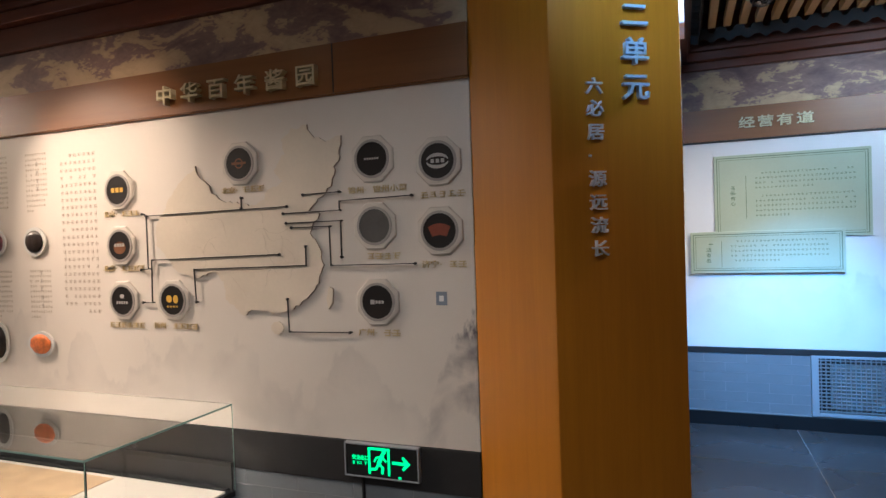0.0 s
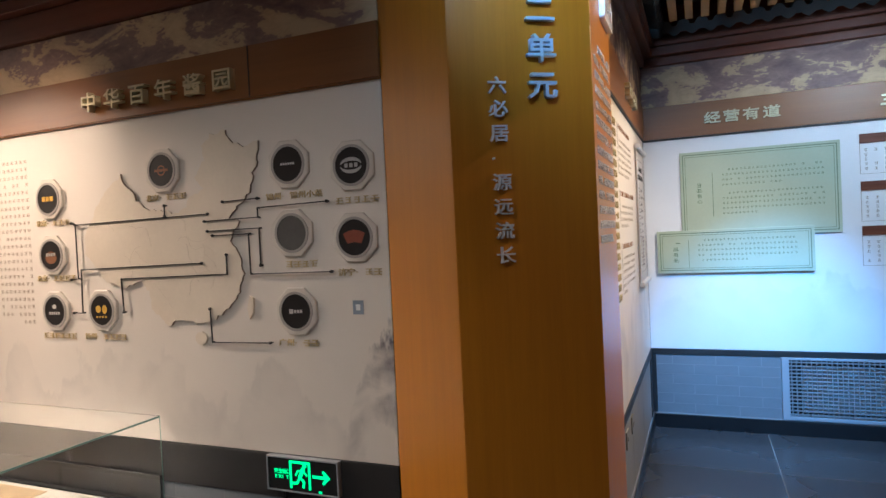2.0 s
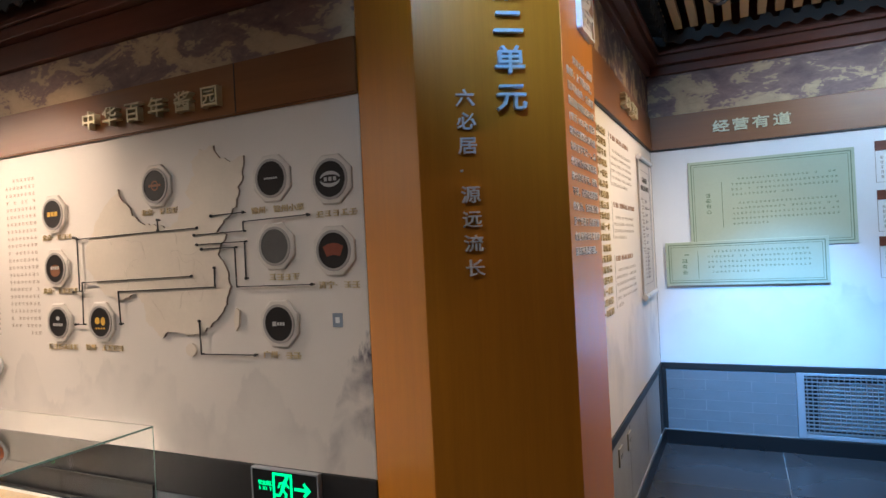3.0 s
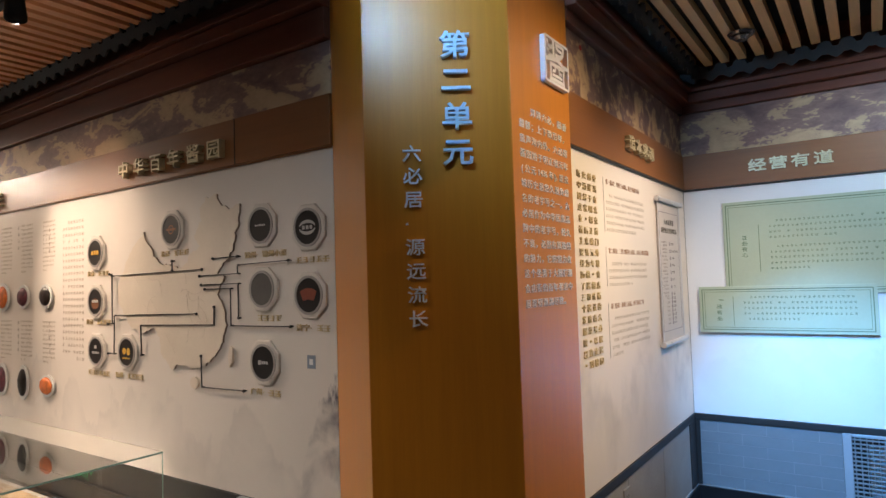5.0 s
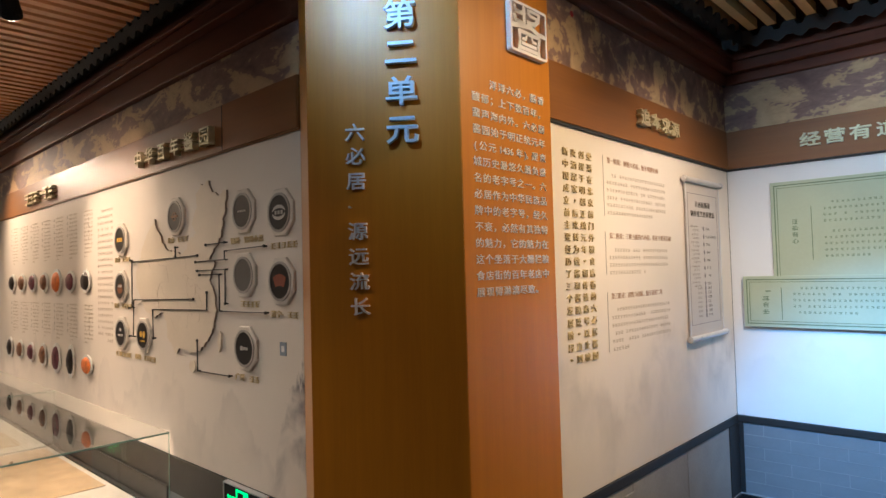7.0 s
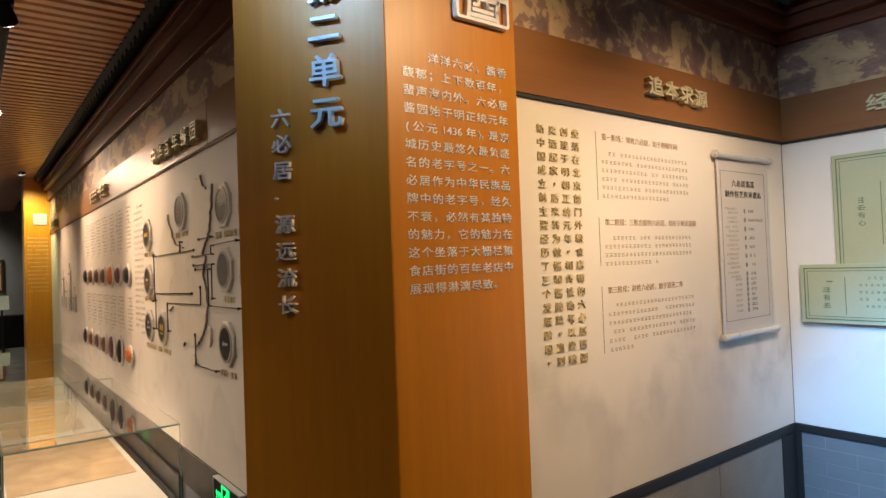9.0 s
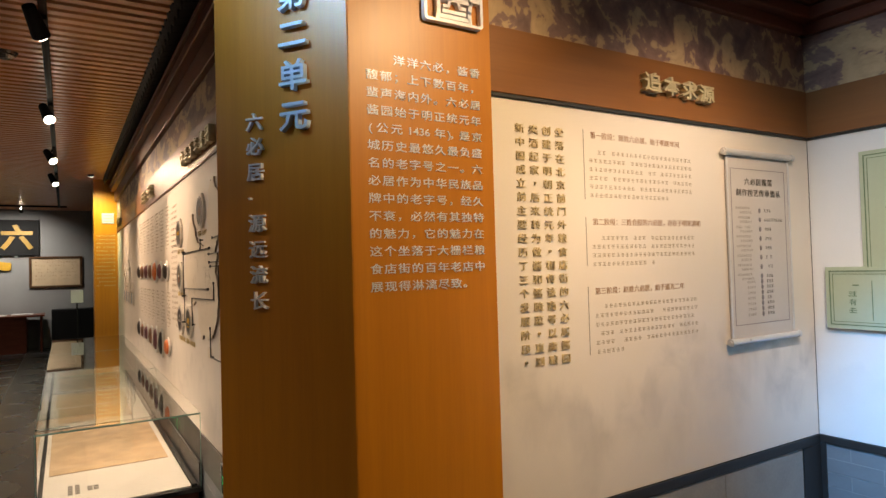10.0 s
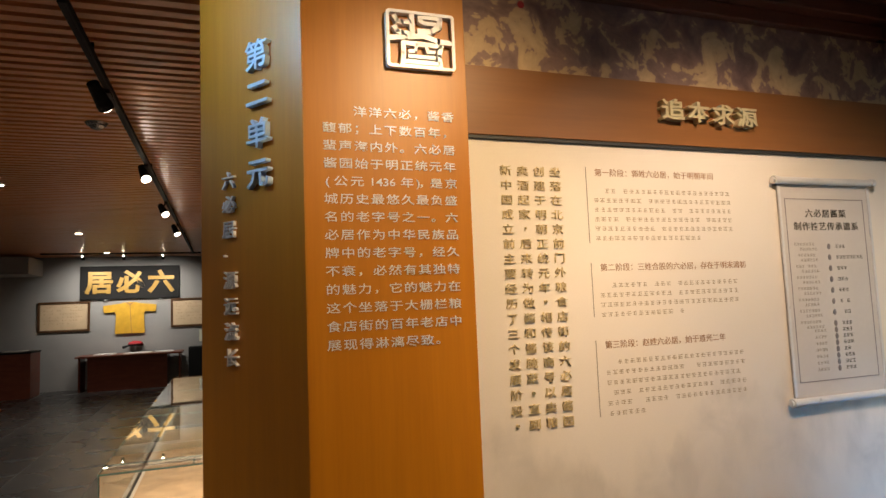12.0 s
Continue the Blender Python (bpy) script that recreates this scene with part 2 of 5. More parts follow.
M_ROD_DARK = mat("scroll_border", (0.22, 0.19, 0.19), 0.5, bump=0)
M_CHROME = mat("dark_chrome", (0.22, 0.20, 0.19), 0.22, 0.85, 0.1, 6.0, 0.0)
M_STEEL = mat("grey_blue_steel", (0.40, 0.43, 0.47), 0.4, 0.3, 0.06, 6.0, 0.0)
M_GRILLE = mat("grille_bar", (0.30, 0.32, 0.34), 0.35, 0.3, 0.08, 6.0, 0.0)
M_VOID = mat("hollow_shade", (0.01, 0.01, 0.011), 0.9, bump=0)
M_GLASS = glass("clear_glass", (0.97, 1.0, 0.985))
M_GLASS_EDGE = mat("green_glass_edge", (0.30, 0.48, 0.42), 0.15, 0, 0.05, 8.0, 0.0)
M_REDWOOD = wood("dark_red_wood", (0.13, 0.032, 0.018), (0.18, 0.05, 0.028), 0.35, (2, 2, 12))
M_TRAY = mat("white_display_cloth", (0.54, 0.51, 0.47), 0.8, 0, 0.05, 4.0, 0.1)
M_PAPER = mat("aged_paper", (0.42, 0.30, 0.18), 0.8, 0, 0.22, 7.0, 0.1)
M_OLD_PAPER = mat("pale_aged_paper", (0.60, 0.46, 0.30), 0.75, 0, 0.10, 5.0, 0.1)
M_WHITE = mat("white_card", (0.75, 0.75, 0.74), 0.6, 0, 0.04, 5.0, 0.0)
M_BLACK = mat("black_paint", (0.013, 0.013, 0.014), 0.65, bump=0, spec=0.2)
M_LAMP = glow("lamp_lens", (1.0, 0.88, 0.66), 45.0)
M_LAMP_DIM = glow("lamp_lens_side", (0.9, 0.95, 1.0), 6.0)
M_EXIT = glow("green_exit_glow", (0.01, 0.85, 0.22), 1.3)
M_FRAME = wood("frame_wood", (0.07, 0.035, 0.015), (0.12, 0.06, 0.03), 0.4, (6, 6, 6))
M_ROBE = mat("yellow_silk", (0.62, 0.36, 0.03), 0.5, 0, 0.15, 8.0, 0.3)
M_RED = mat("red_cloth", (0.40, 0.02, 0.03), 0.6)
M_CHILLI = mat("orange_food", (0.62, 0.16, 0.03), 0.5, 0, 0.35, 30.0, 0.5)
M_PLUM = mat("purple_food", (0.16, 0.05, 0.06), 0.4, 0, 0.5, 30.0, 0.5)
M_DARKFOOD = mat("dark_food", (0.03, 0.022, 0.018), 0.35, 0, 0.4, 30.0, 0.5)
M_BROWNFOOD = mat("brown_food", (0.22, 0.10, 0.05), 0.4, 0, 0.5, 30.0, 0.5)
M_BLUEGREY = mat("blue_grey_print", (0.24, 0.28, 0.34), 0.6, bump=0)

# ---- building helpers ----


def wall_frame(origin, right):
    """Pose of a wall's face: local x to the right as one looks at it, y up, z out of the wall."""
    r, up = Vector(right).normalized(), Vector((0, 0, 1))
    out = r.cross(up)
    m = Matrix((r, up, out)).transposed().to_4x4()
    m.translation = origin
    return m


def box(bm, x0, x1, y0, y1, z0, z1, bevel=0.0):
    r = bmesh.ops.create_cube(bm, size=1, matrix=Matrix.Translation(((x0 + x1) / 2, (y0 + y1) / 2, (z0 + z1) / 2)) @ Matrix.Diagonal((x1 - x0, y1 - y0, z1 - z0, 1)))
    if bevel:
        edges = {e for v in r["verts"] for e in v.link_edges}
        bmesh.ops.bevel(bm, geom=list(edges), offset=bevel, segments=2, affect="EDGES", profile=0.5)
    return r["verts"]


def prism(bm, pts, z0, z1):
    """A plan of points in x and y, raised from z0 to z1."""
    lo = [bm.verts.new((x, y, z0)) for x, y in pts]
    hi = [bm.verts.new((x, y, z1)) for x, y in pts]
    k = len(pts)
    caps = [bm.faces.new(hi), bm.faces.new(list(reversed(lo)))]
    for i in range(k):
        bm.faces.new((lo[i], lo[(i + 1) % k], hi[(i + 1) % k], hi[i]))
    return caps


def rod(bm, a, b, r, sides=12, r2=None):
    a, b = Vector(a), Vector(b)
    m = Matrix.Translation((a + b) / 2) @ (b - a).to_track_quat("Z", "Y").to_matrix().to_4x4()
    return bmesh.ops.create_cone(bm, cap_ends=True, segments=sides, radius1=r, radius2=r if r2 is None else r2, depth=(b - a).length, matrix=m)["verts"]


def ring(k, rx, ry=None, cx=0.0, cy=0.0, turn=0.0):
    ry = rx if ry is None else ry
    return [(cx + rx * math.cos(turn + 2 * math.pi * i / k), cy + ry * math.sin(turn + 2 * math.pi * i / k)) for i in range(k)]


def mesh_of(name, bm, material):
    me = bpy.data.meshes.new(name)
    bmesh.ops.recalc_face_normals(bm, faces=bm.faces)
    bm.to_mesh(me)
    bm.free()
    me.materials.append(material)
    return me


def part(name, bm, material, parent=None, label="", m=None):
    ob = new(name, mesh_of(name, bm, material))
    if parent:
        ob.parent = parent
    if m is not None:
        ob.matrix_local = m
    if label:
        tagged(ob, label)
    return ob


def thing(name, m, label, category, group="", kind=""):
    ob = new(name)
    ob.empty_display_size = 0.05
    ob.matrix_world = m
    return tagged(ob, label, category, group, kind)


def slab(name, material, parent, x0, x1, y0, y1, z0, z1, bevel=0.0, label=""):
    bm = bmesh.new()
    box(bm, x0, x1, y0, y1, z0, z1, bevel)
    return part(name, bm, material, parent, label)


def structure(name, material, x0, x1, y0, y1, z0, z1, label, category, bevel=0.0):
    bm = bmesh.new()
    box(bm, x0, x1, y0, y1, z0, z1, bevel)
    return tagged(part(name, bm, material), label, category, kind="structure")


GLYPHS = {}


def raw_glyph(ch, bold):
    cu = bpy.data.curves.new("glyph", "FONT")
    cu.body, cu.size, cu.extrude, cu.offset, cu.resolution_u = ch, 1.0, 0.5, bold, 2
    ob = new("glyph", cu)
    dg = bpy.context.evaluated_depsgraph_get()
    dg.update()
    me = bpy.data.meshes.new_from_object(ob.evaluated_get(dg))
    bpy.data.objects.remove(ob)
    bpy.data.curves.remove(cu)
    return me


def extent(me):
    co = np.empty(len(me.vertices) * 3)
    me.vertices.foreach_get("co", co)
    co = co.reshape(-1, 3)
    return co.min(0), co.max(0)


def glyph(ch, bold, material):
    """The mesh of one character, its square centred on the origin, one unit high and one deep."""
    key = (ch, bold, material.name)
    if key not in GLYPHS:
        if ("ref", bold) not in GLYPHS:
            lo, hi = extent(raw_glyph("国", bold))
            GLYPHS[("ref", bold)] = ((lo + hi) / 2, 0.94 / (hi[1] - lo[1]))
        mid, k = GLYPHS[("ref", bold)]
        me = raw_glyph(ch, bold)
        if ch in "0123456789()":
            lo, hi = extent(me)
            mid = np.array(((lo[0] + hi[0]) / 2, mid[1], mid[2]))
        me.transform(Matrix.Diagonal((k, k, 1, 1)) @ Matrix.Translation((-mid[0], -mid[1], 0.5)))
        me.materials.clear()
        me.materials.append(material)
        GLYPHS[key] = me
    return GLYPHS[key]


def character(ch, parent, material, x, y, w, h, depth, bold=0.012, z=0.0, name="character"):
    ob = new(name, glyph(ch, bold, material))
    ob.parent = parent
    ob.matrix_local = Matrix.Translation((x, y, z)) @ Matrix.Diagonal((w, h, depth, 1))
    return ob


def lettering(m, chars, label, material, depth, bold=0.012, category="lettering"):
    """chars: rows of character, x, y, width, height on the wall's face."""
    t = thing("raised_lettering", m, label, category)
    for ch, x, y, w, h in chars:
        character(ch, t, material, x, y, w, h, depth, bold)
    return t


RNG = random.Random(7)


def bars(parent, material, x, y, count, size, pitch, depth=0.0012, vertical=False, name="text_line", fill=1.0):
    """A line of writing too small to read: a run of short bars, each the size of a character."""
    bm = bmesh.new()
    for i in range(count):
        if RNG.random() > fill or RNG.random() < 0.05:
            continue
        cx, cy = (x, y - i * pitch) if vertical else (x + i * pitch, y)
        t = size * 0.13
        for f in (-0.36, 0.0, 0.36):
            w = min(size * RNG.uniform(0.30, 0.64), pitch * 0.47) if not vertical else size * RNG.uniform(0.24, 0.46)
            yy = cy + f * size + RNG.uniform(-0.05, 0.05) * size
            box(bm, cx - w, cx + w, yy - t / 2, yy + t / 2, 0, depth)
        xx = cx + RNG.uniform(-0.3, 0.3) * size
        box(bm, xx - t / 2, xx + t / 2, cy - size * 0.42, cy + size * 0.42, 0, depth * 0.9)
    if not bm.verts:
        box(bm, x, x + size, y, y + size * 0.2, 0, depth)
    return tagged(part(name, bm, material, parent), kind="stuff")


# ---- the place: floor, walls, ceiling ----
MAP_Y, B_X, C_Y = 2.458, 0.002, 5.098
E0, E1, E2, E3 = (-0.757, 2.458), (-0.389, 2.236), (0.036, 2.534), (0.033, 3.066)
BOARD_LO, BOARD_HI, CEIL = 0.578, 2.096, 2.86
X_LO, X_HI, Y_LO = FAR_X, 4.2, -3.6
P2_X = -8.4

floor = structure("floor", M_GROUT, X_LO - 0.1, X_HI + 0.1, Y_LO - 0.1, C_Y + 0.1, -0.12, -0.0012, "dark grey stone floor with pale joints", "floor")

structure("wall_map", M_DARKWALL, P2_X - 0.4, E0[0] + 0.02, MAP_Y + 0.03, MAP_Y + 0.25, 0, 3.1, "partition wall behind the map board", "wall")
structure("wall_stages", M_DARKWALL, B_X - 0.25, B_X - 0.03, E3[1] - 0.02, C_Y + 0.03, 0, 3.1, "partition wall behind the history board", "wall")
structure("wall_end", M_DARKWALL, B_X - 0.25, X_HI, C_Y + 0.03, C_Y + 0.25, 0, 3.1, "end wall behind the white board", "wall")
structure("wall_far", M_WALL, FAR_X - 0.2, FAR_X, Y_LO, MAP_Y + 1.2, 0, 3.1, "grey painted far wall", "wall")
structure("wall_back", M_WALL, X_LO, X_HI, Y_LO - 0.2, Y_LO, 0, 3.1, "plain grey back wall", "wall")
structure("wall_side", M_WALL, X_HI, X_HI + 0.2, Y_LO, C_Y + 0.25, 0, 3.1, "plain grey side wall", "wall")
structure("wall_recess", M_DARKWALL, FAR_X, P2_X - 0.4, MAP_Y + 0.6, MAP_Y + 0.8, 0, 3.1, "dark wall beyond the second pillar", "wall")

# ceiling: dark plane with wooden slats under it, in one mesh each
structure("ceiling", M_BLACK_CEIL, X_LO - 0.1, X_HI + 0.1, Y_LO - 0.1, C_Y + 0.2, 3.02, 3.12, "black ceiling above the slats", "ceiling")
bm = bmesh.new()
x = -13.5
while x < -0.5:
    box(bm, x - 0.028, x + 0.028, Y_LO, MAP_Y - 0.17, CEIL, CEIL + 0.035)
    x += 0.10
tagged(part("ceiling_slats", bm, M_SLAT), "brown wooden ceiling slats", "ceiling", kind="structure")
bm = bmesh.new()
x = -0.25
while x < X_HI:
    box(bm, x - 0.024, x + 0.024, Y_LO, C_Y - 0.20 if x > B_X + 0.1 else E1[1] - 0.05, CEIL + 0.01, CEIL + 0.065)
    x += 0.10
tagged(part("ceiling_slats", bm, M_SLAT_PALE), "widely spaced pale wooden ceiling slats", "ceiling", kind="structure")


def roof_tile_mesh():
    bm = bmesh.new()
    # a half-round tile end with its round cap
    k = 8
    outer = [(0.042 * math.cos(math.pi * i / k), 0.042 * math.sin(math.pi * i / k)) for i in range(k + 1)]
    inner = [(0.030 * math.cos(math.pi * i / k), 0.030 * math.sin(math.pi * i / k)) for i in reversed(range(k + 1))]
    prism(bm, outer + inner, -0.14, 0.0)
    prism(bm, ring(12, 0.042), 0.0, 0.012)
    return mesh_of("roof_tile", bm, M_ROOF_TILE)


def drip_tile_mesh():
    bm = bmesh.new()
    pts = [(-0.055, 0.012), (0.055, 0.012), (0.052, -0.015), (0.03, -0.04), (0.0, -0.058), (-0.03, -0.04), (-0.052, -0.015)]
    prism(bm, pts, 0.0, 0.010)
    box(bm, -0.055, 0.055, 0.0, 0.012, -0.14, 0.0)
    return mesh_of("drip_tile", bm, M_ROOF_TILE)


ROOF_TILE, DRIP_TILE = roof_tile_mesh(), drip_tile_mesh()


def eave(name, m, length, label, low=2.622):
    """Stepped dark-red beam with a row of small roof tiles above it. Local x along the wall, z out."""
    t = thing(name, m, label, "cornice", kind="structure")
    slab("beam", M_BEAM, t, 0, length, low, 2.68, -0.03, 0.035, 0.006)
    slab("beam", M_BEAM, t, 0, length, 2.682, 2.745, -0.03, 0.085, 0.006)
    slab("batten", M_BEAM, t, 0, length, 2.747, 2.775, -0.03, 0.105, 0.004)
    slab("backing", M_BEAM, t, 0, length, 2.776, 3.02, -0.03, 0.06)
    k = int(length / 0.115)
    for i in range(k):
        x = (i + 0.5) * length / k
        for mesh, dx, y in ((ROOF_TILE, 0.0, 2.845), (DRIP_TILE, 0.0575, 2.835)):
            if x + dx > length - 0.03:
                continue
            ob = new(mesh.name, mesh)
            ob.parent = t
            ob.matrix_local = Matrix.Translation((x + dx, y, 0.165)) @ pose(0, 0, 0, 14, 0, 0)
    return t


MAP_M = wall_frame((0, MAP_Y, 0), (1, 0, 0))
B_M = wall_frame((B_X, 0, 0), (0, 1, 0))
C_M = wall_frame((0, C_Y, 0), (1, 0, 0))
MAP_LEN = E0[0] - P2_X
eave("cornice", wall_frame((P2_X, MAP_Y, 0), (1, 0, 0)), MAP_LEN - 0.002, "dark red timber cornice with a row of grey roof tiles", 2.548)
eave("cornice", wall_frame((B_X, E3[1] + 0.002, 0), (0, 1, 0)), C_Y - E3[1] - 0.05, "dark red timber cornice with a row of grey roof tiles")
eave("cornice", wall_frame((B_X + 0.02, C_Y, 0), (1, 0, 0)), X_HI - B_X - 0.03, "dark red timber cornice with a row of grey roof tiles")


def wall_facing(tag, m, x0, x1, board, split, band_lo, note, top=2.622):
    """Board, veneer header and painted frieze on one wall; local x along the wall."""
    mid = Matrix.Translation(((x0 + x1) / 2, 1.4, 0))
    half = (x1 - x0) / 2

    def sheet(name, material, y0, y1, z0, z1, label, category):
        bm = bmesh.new()
        box(bm, -half, half, y0 - 1.4, y1 - 1.4, z0, z1, 0.002)
        ob = tagged(part(name, bm, material), label, category, kind="structure")
        ob.matrix_world = m @ mid
        return ob

    sheet("display_board_" + tag, board, BOARD_LO, BOARD_HI, -0.028, 0.0, note, "display board")
    sheet("header_" + tag, M_HEADER, BOARD_HI + 0.004, split, -0.028, 0.012, "brown veneered header above the board", "header")
    sheet("frieze_" + tag, M_MURAL_TOWN if tag == "stages" else M_MURAL, split + 0.002, top, -0.028, 0.002, "painted frieze of an old town in purple and tan", "mural")
    # dark strip that draws the shadow line below the projecting header
    sheet("shadow_line_" + tag, M_BAND if tag != "map" else M_HEADER_DARK, BOARD_HI - (0.010 if tag != "map" else 0.004), BOARD_HI + 0.003, 0.001, 0.010, "thin dark strip drawn for the shadow line under the header", "trim")
    sheet("band_" + tag, M_BAND, band_lo, BOARD_LO - 0.002, -0.028, 0.006, "black band under the board", "trim")
    sheet("skirting_" + tag, M_SKIRT, 0.0, 0.098, -0.028, 0.014, "black stone skirting", "baseboard")
    sheet("joint_" + tag, M_MORTAR, 0.099, 0.107, -0.028, 0.006, "pale joint above the skirting", "trim")


wall_facing("map", MAP_M, P2_X, E0[0] - 0.001, M_BOARD, 2.318, 0.39, "cream board with a raised map and ink landscape", 2.547)
wall_facing("stages", B_M, E3[1] + 0.001, C_Y - 0.001, M_BOARD_B, 2.336, 0.530, "cream board with three columns of history text")
wall_facing("end", C_M, B_X + 0.001, X_HI, M_BOARD_C, 2.333, 0.537, "white board with green text panels")


def brick_mesh(length, height):
    bm = bmesh.new()
    box(bm, -length / 2, length / 2, -height / 2, height / 2, -0.02, 0.0, 0.0007)
    return mesh_of("brick", bm, M_BRICK)


def brick_base(name, m, x0, x1, y0, y1, courses, label):
    t = thing(name, m, label, "brick base", kind="structure")
    slab("mortar", M_MORTAR, t, x0, x1, y0, y1, -0.028, -0.0020)
    return t, x0, x1, y0, y1, courses


BASES = [
    brick_base("brick_base_end", C_M, B_X + 0.001, 0.848, 0.108, 0.535, 6, "grey brick wall base"),
    brick_base("brick_base_map", MAP_M, -4.4, E0[0] - 0.001, 0.108, 0.388, 4, "grey brick wall base under the map board"),
]
structure("base_map_rest", M_STONE, P2_X, -4.402, MAP_Y + 0.003, MAP_Y + 0.03, 0.108, 0.388, "grey stone wall base", "wall base")
structure("base_end_rest", M_STONE, 2.27, X_HI, C_Y + 0.003, C_Y + 0.03, 0.108, 0.535, "grey stone wall base", "wall base")
structure("corner_post", M_BAND, B_X - 0.027, B_X + 0.006, 4.942, C_Y - 0.003, 0.108, 0.529, "black corner strip of the wall base", "trim", 0.001)
structure("corner_strip", M_BAND, B_X + 0.007, B_X + 0.034, C_Y - 0.007, C_Y - 0.001, 0.108, 0.536, "black corner strip beside the bricks", "trim", 0.001)
t = thing("stone_base_stages", B_M, "smooth grey stone wall base", "wall base", kind="structure")
for a, b in ((3.068, 3.69), (3.693, 4.315), (4.318, 4.940)):
    slab("panel", M_STONE, t, a, b, 0.108, 0.528, -0.028, 0.0, 0.002)

# ---- the veneered pillar ----


def veneer_panel(name, a, b, parent, thick=0.016, gap=0.0018, z0=0.0, z1=2.98):
    """One upright veneer panel of the pillar, its outer face from a to b."""
    a, b = Vector(a), Vector(b)
    u = (b - a).normalized()
    out = Vector((u.y, -u.x))
    m = wall_frame((*((a + b) / 2), 0), (u.x, u.y, 0))
    half = (b - a).length / 2
    bm = bmesh.new()
    box(bm, -half + gap, half - gap * 0.3, z0, z1, -thick, 0.0, 0.0015)
    bmesh.ops.transform(bm, matrix=Matrix.Rotation(math.pi / 2, 4, "X"), verts=bm.verts)
    ob = part(name, bm, M_PILLAR, parent)
    ob.matrix_world = m @ Matrix.Rotation(-math.pi / 2, 4, "X")
    return ob


def pillar(name, dx, label):
    t = thing(name, Matrix.Identity(4), label, "pillar", kind="structure")
    p = [(x + dx, y) for x, y in (E0, E1, E2, E3)]
    bm = bmesh.new()
    k = 0.014
    prism(bm, [(p[0][0] + k, p[0][1] + 0.02), (p[1][0], p[1][1] + k), (p[2][0] - k, p[2][1] + k * 0.5), (p[3][0] - k, p[3][1]), (p[0][0] + k, p[3][1])], 0, 2.98)
    part("core", bm, M_BEAM, t)
    bpy.context.view_layer.update()
    for n, a, b in (("side_panel", p[0], p[1]), ("front_panel", p[1], p[2]), ("text_panel", p[2], p[3])):
        veneer_panel(n, a, b, t)
    return t


pillar("pillar_1", 0.0, "tall honey-brown veneered pillar with a slanted front")

# second pillar at the far end of the map board
t = thing("pillar_2", Matrix.Translation((P2_X, MAP_Y, 0)), "honey-brown veneered pillar at the end of the map board", "pillar", kind="structure")
bm = bmesh.new()
box(bm, -0.4, -0.014, -0.275, 0.03, 0, 2.98)
part("core", bm, M_BEAM, t)
bm = bmesh.new()
box(bm, -0.014, 0.0, -0.288, 0.0, 0, 2.98, 0.002)
part("text_panel", bm, M_PILLAR, t)
bm = bmesh.new()
box(bm, -0.4, -0.002, -0.302, -0.289, 0, 2.98, 0.002)
part("front_panel", bm, M_PILLAR, t)

# ---- lettering on the pillar ----
U = Vector((E2[0] - E1[0], E2[1] - E1[1])).normalized()
DIAG_M = wall_frame((*E1, 0), (U.x, U.y, 0))
rows = [(ch, 0.328, z, 0.108, 0.096) for ch, z in zip("第二单元", (2.352, 2.228, 2.098, 1.972))]
lettering(DIAG_M, rows, "large pale blue silver raised characters naming the second unit", M_BLUE_SILVER, 0.020, 0.014)
rows = [(ch, 0.166 + 0.001 * i, z, 0.066, 0.058) for i, (ch, z) in enumerate(zip("六必居·源远流长", (1.972, 1.893, 1.811, 1.727, 1.645, 1.562, 1.480, 1.397)))]
lettering(DIAG_M, rows, "small silver raised characters in a column", M_SILVER, 0.012, 0.008)

RIGHT_M = wall_frame((E2[0] - 0.002, 0, 0), (0, 1, 0))
INTRO = ["　　洋洋六必，酱香", "馥郁；上下数百年，", "蜚声海内外。六必居", "酱园始于明正统元年", "（公元 1436 年），是京", "城历史最悠久最负盛", "名的老字号之一。六", "必居作为中华民族品", "牌中的老字号，经久", "不衰，必然有其独特", "的魅力，它的魅力在", "这个坐落于大栅栏粮", "食店街的百年老店中", "展现得淋漓尽致。"]
t = thing("raised_lettering", RIGHT_M, "silver raised paragraph on orange-brown veneer", "lettering")
for i, text in enumerate(INTRO):
    z = 2.142 - i * 0.0545
    x = 2.612
    for ch in text:
        step = 0.0478
        if i == 4:
            step = {"（": 0.030, " ": 0.012, "1": 0.021, "4": 0.021, "3": 0.021, "6": 0.021, "）": 0.020, "，": 0.026}.get(ch, 0.050)
        if ch not in " 　":
            dx = (step - 0.0478) / 2 if i == 4 else 0.0
            character({"（": "(", "）": ")"}.get(ch, ch), t, M_SILVER, x + dx, z, 0.0410, 0.0315, 0.0045, 0.002)
        x += step

# seal emblem: a rounded frame with the old character for sauce in bent strokes
t = thing("seal_emblem", RIGHT_M @ Matrix.Translation((2.909, 2.383, 0)), "silver square seal emblem with pierced strokes", "emblem")


def rounded(hw, hh, r):
    pts = []
    for k, (sx, sy) in enumerate(((1, 1), (-1, 1), (-1, -1), (1, -1))):
        for i in range(5):
            a = radians(90 * k + 22.5 * i)
            pts.append((sx * (hw - r) + r * math.cos(a), sy * (hh - r) + r * math.sin(a)))
    return pts


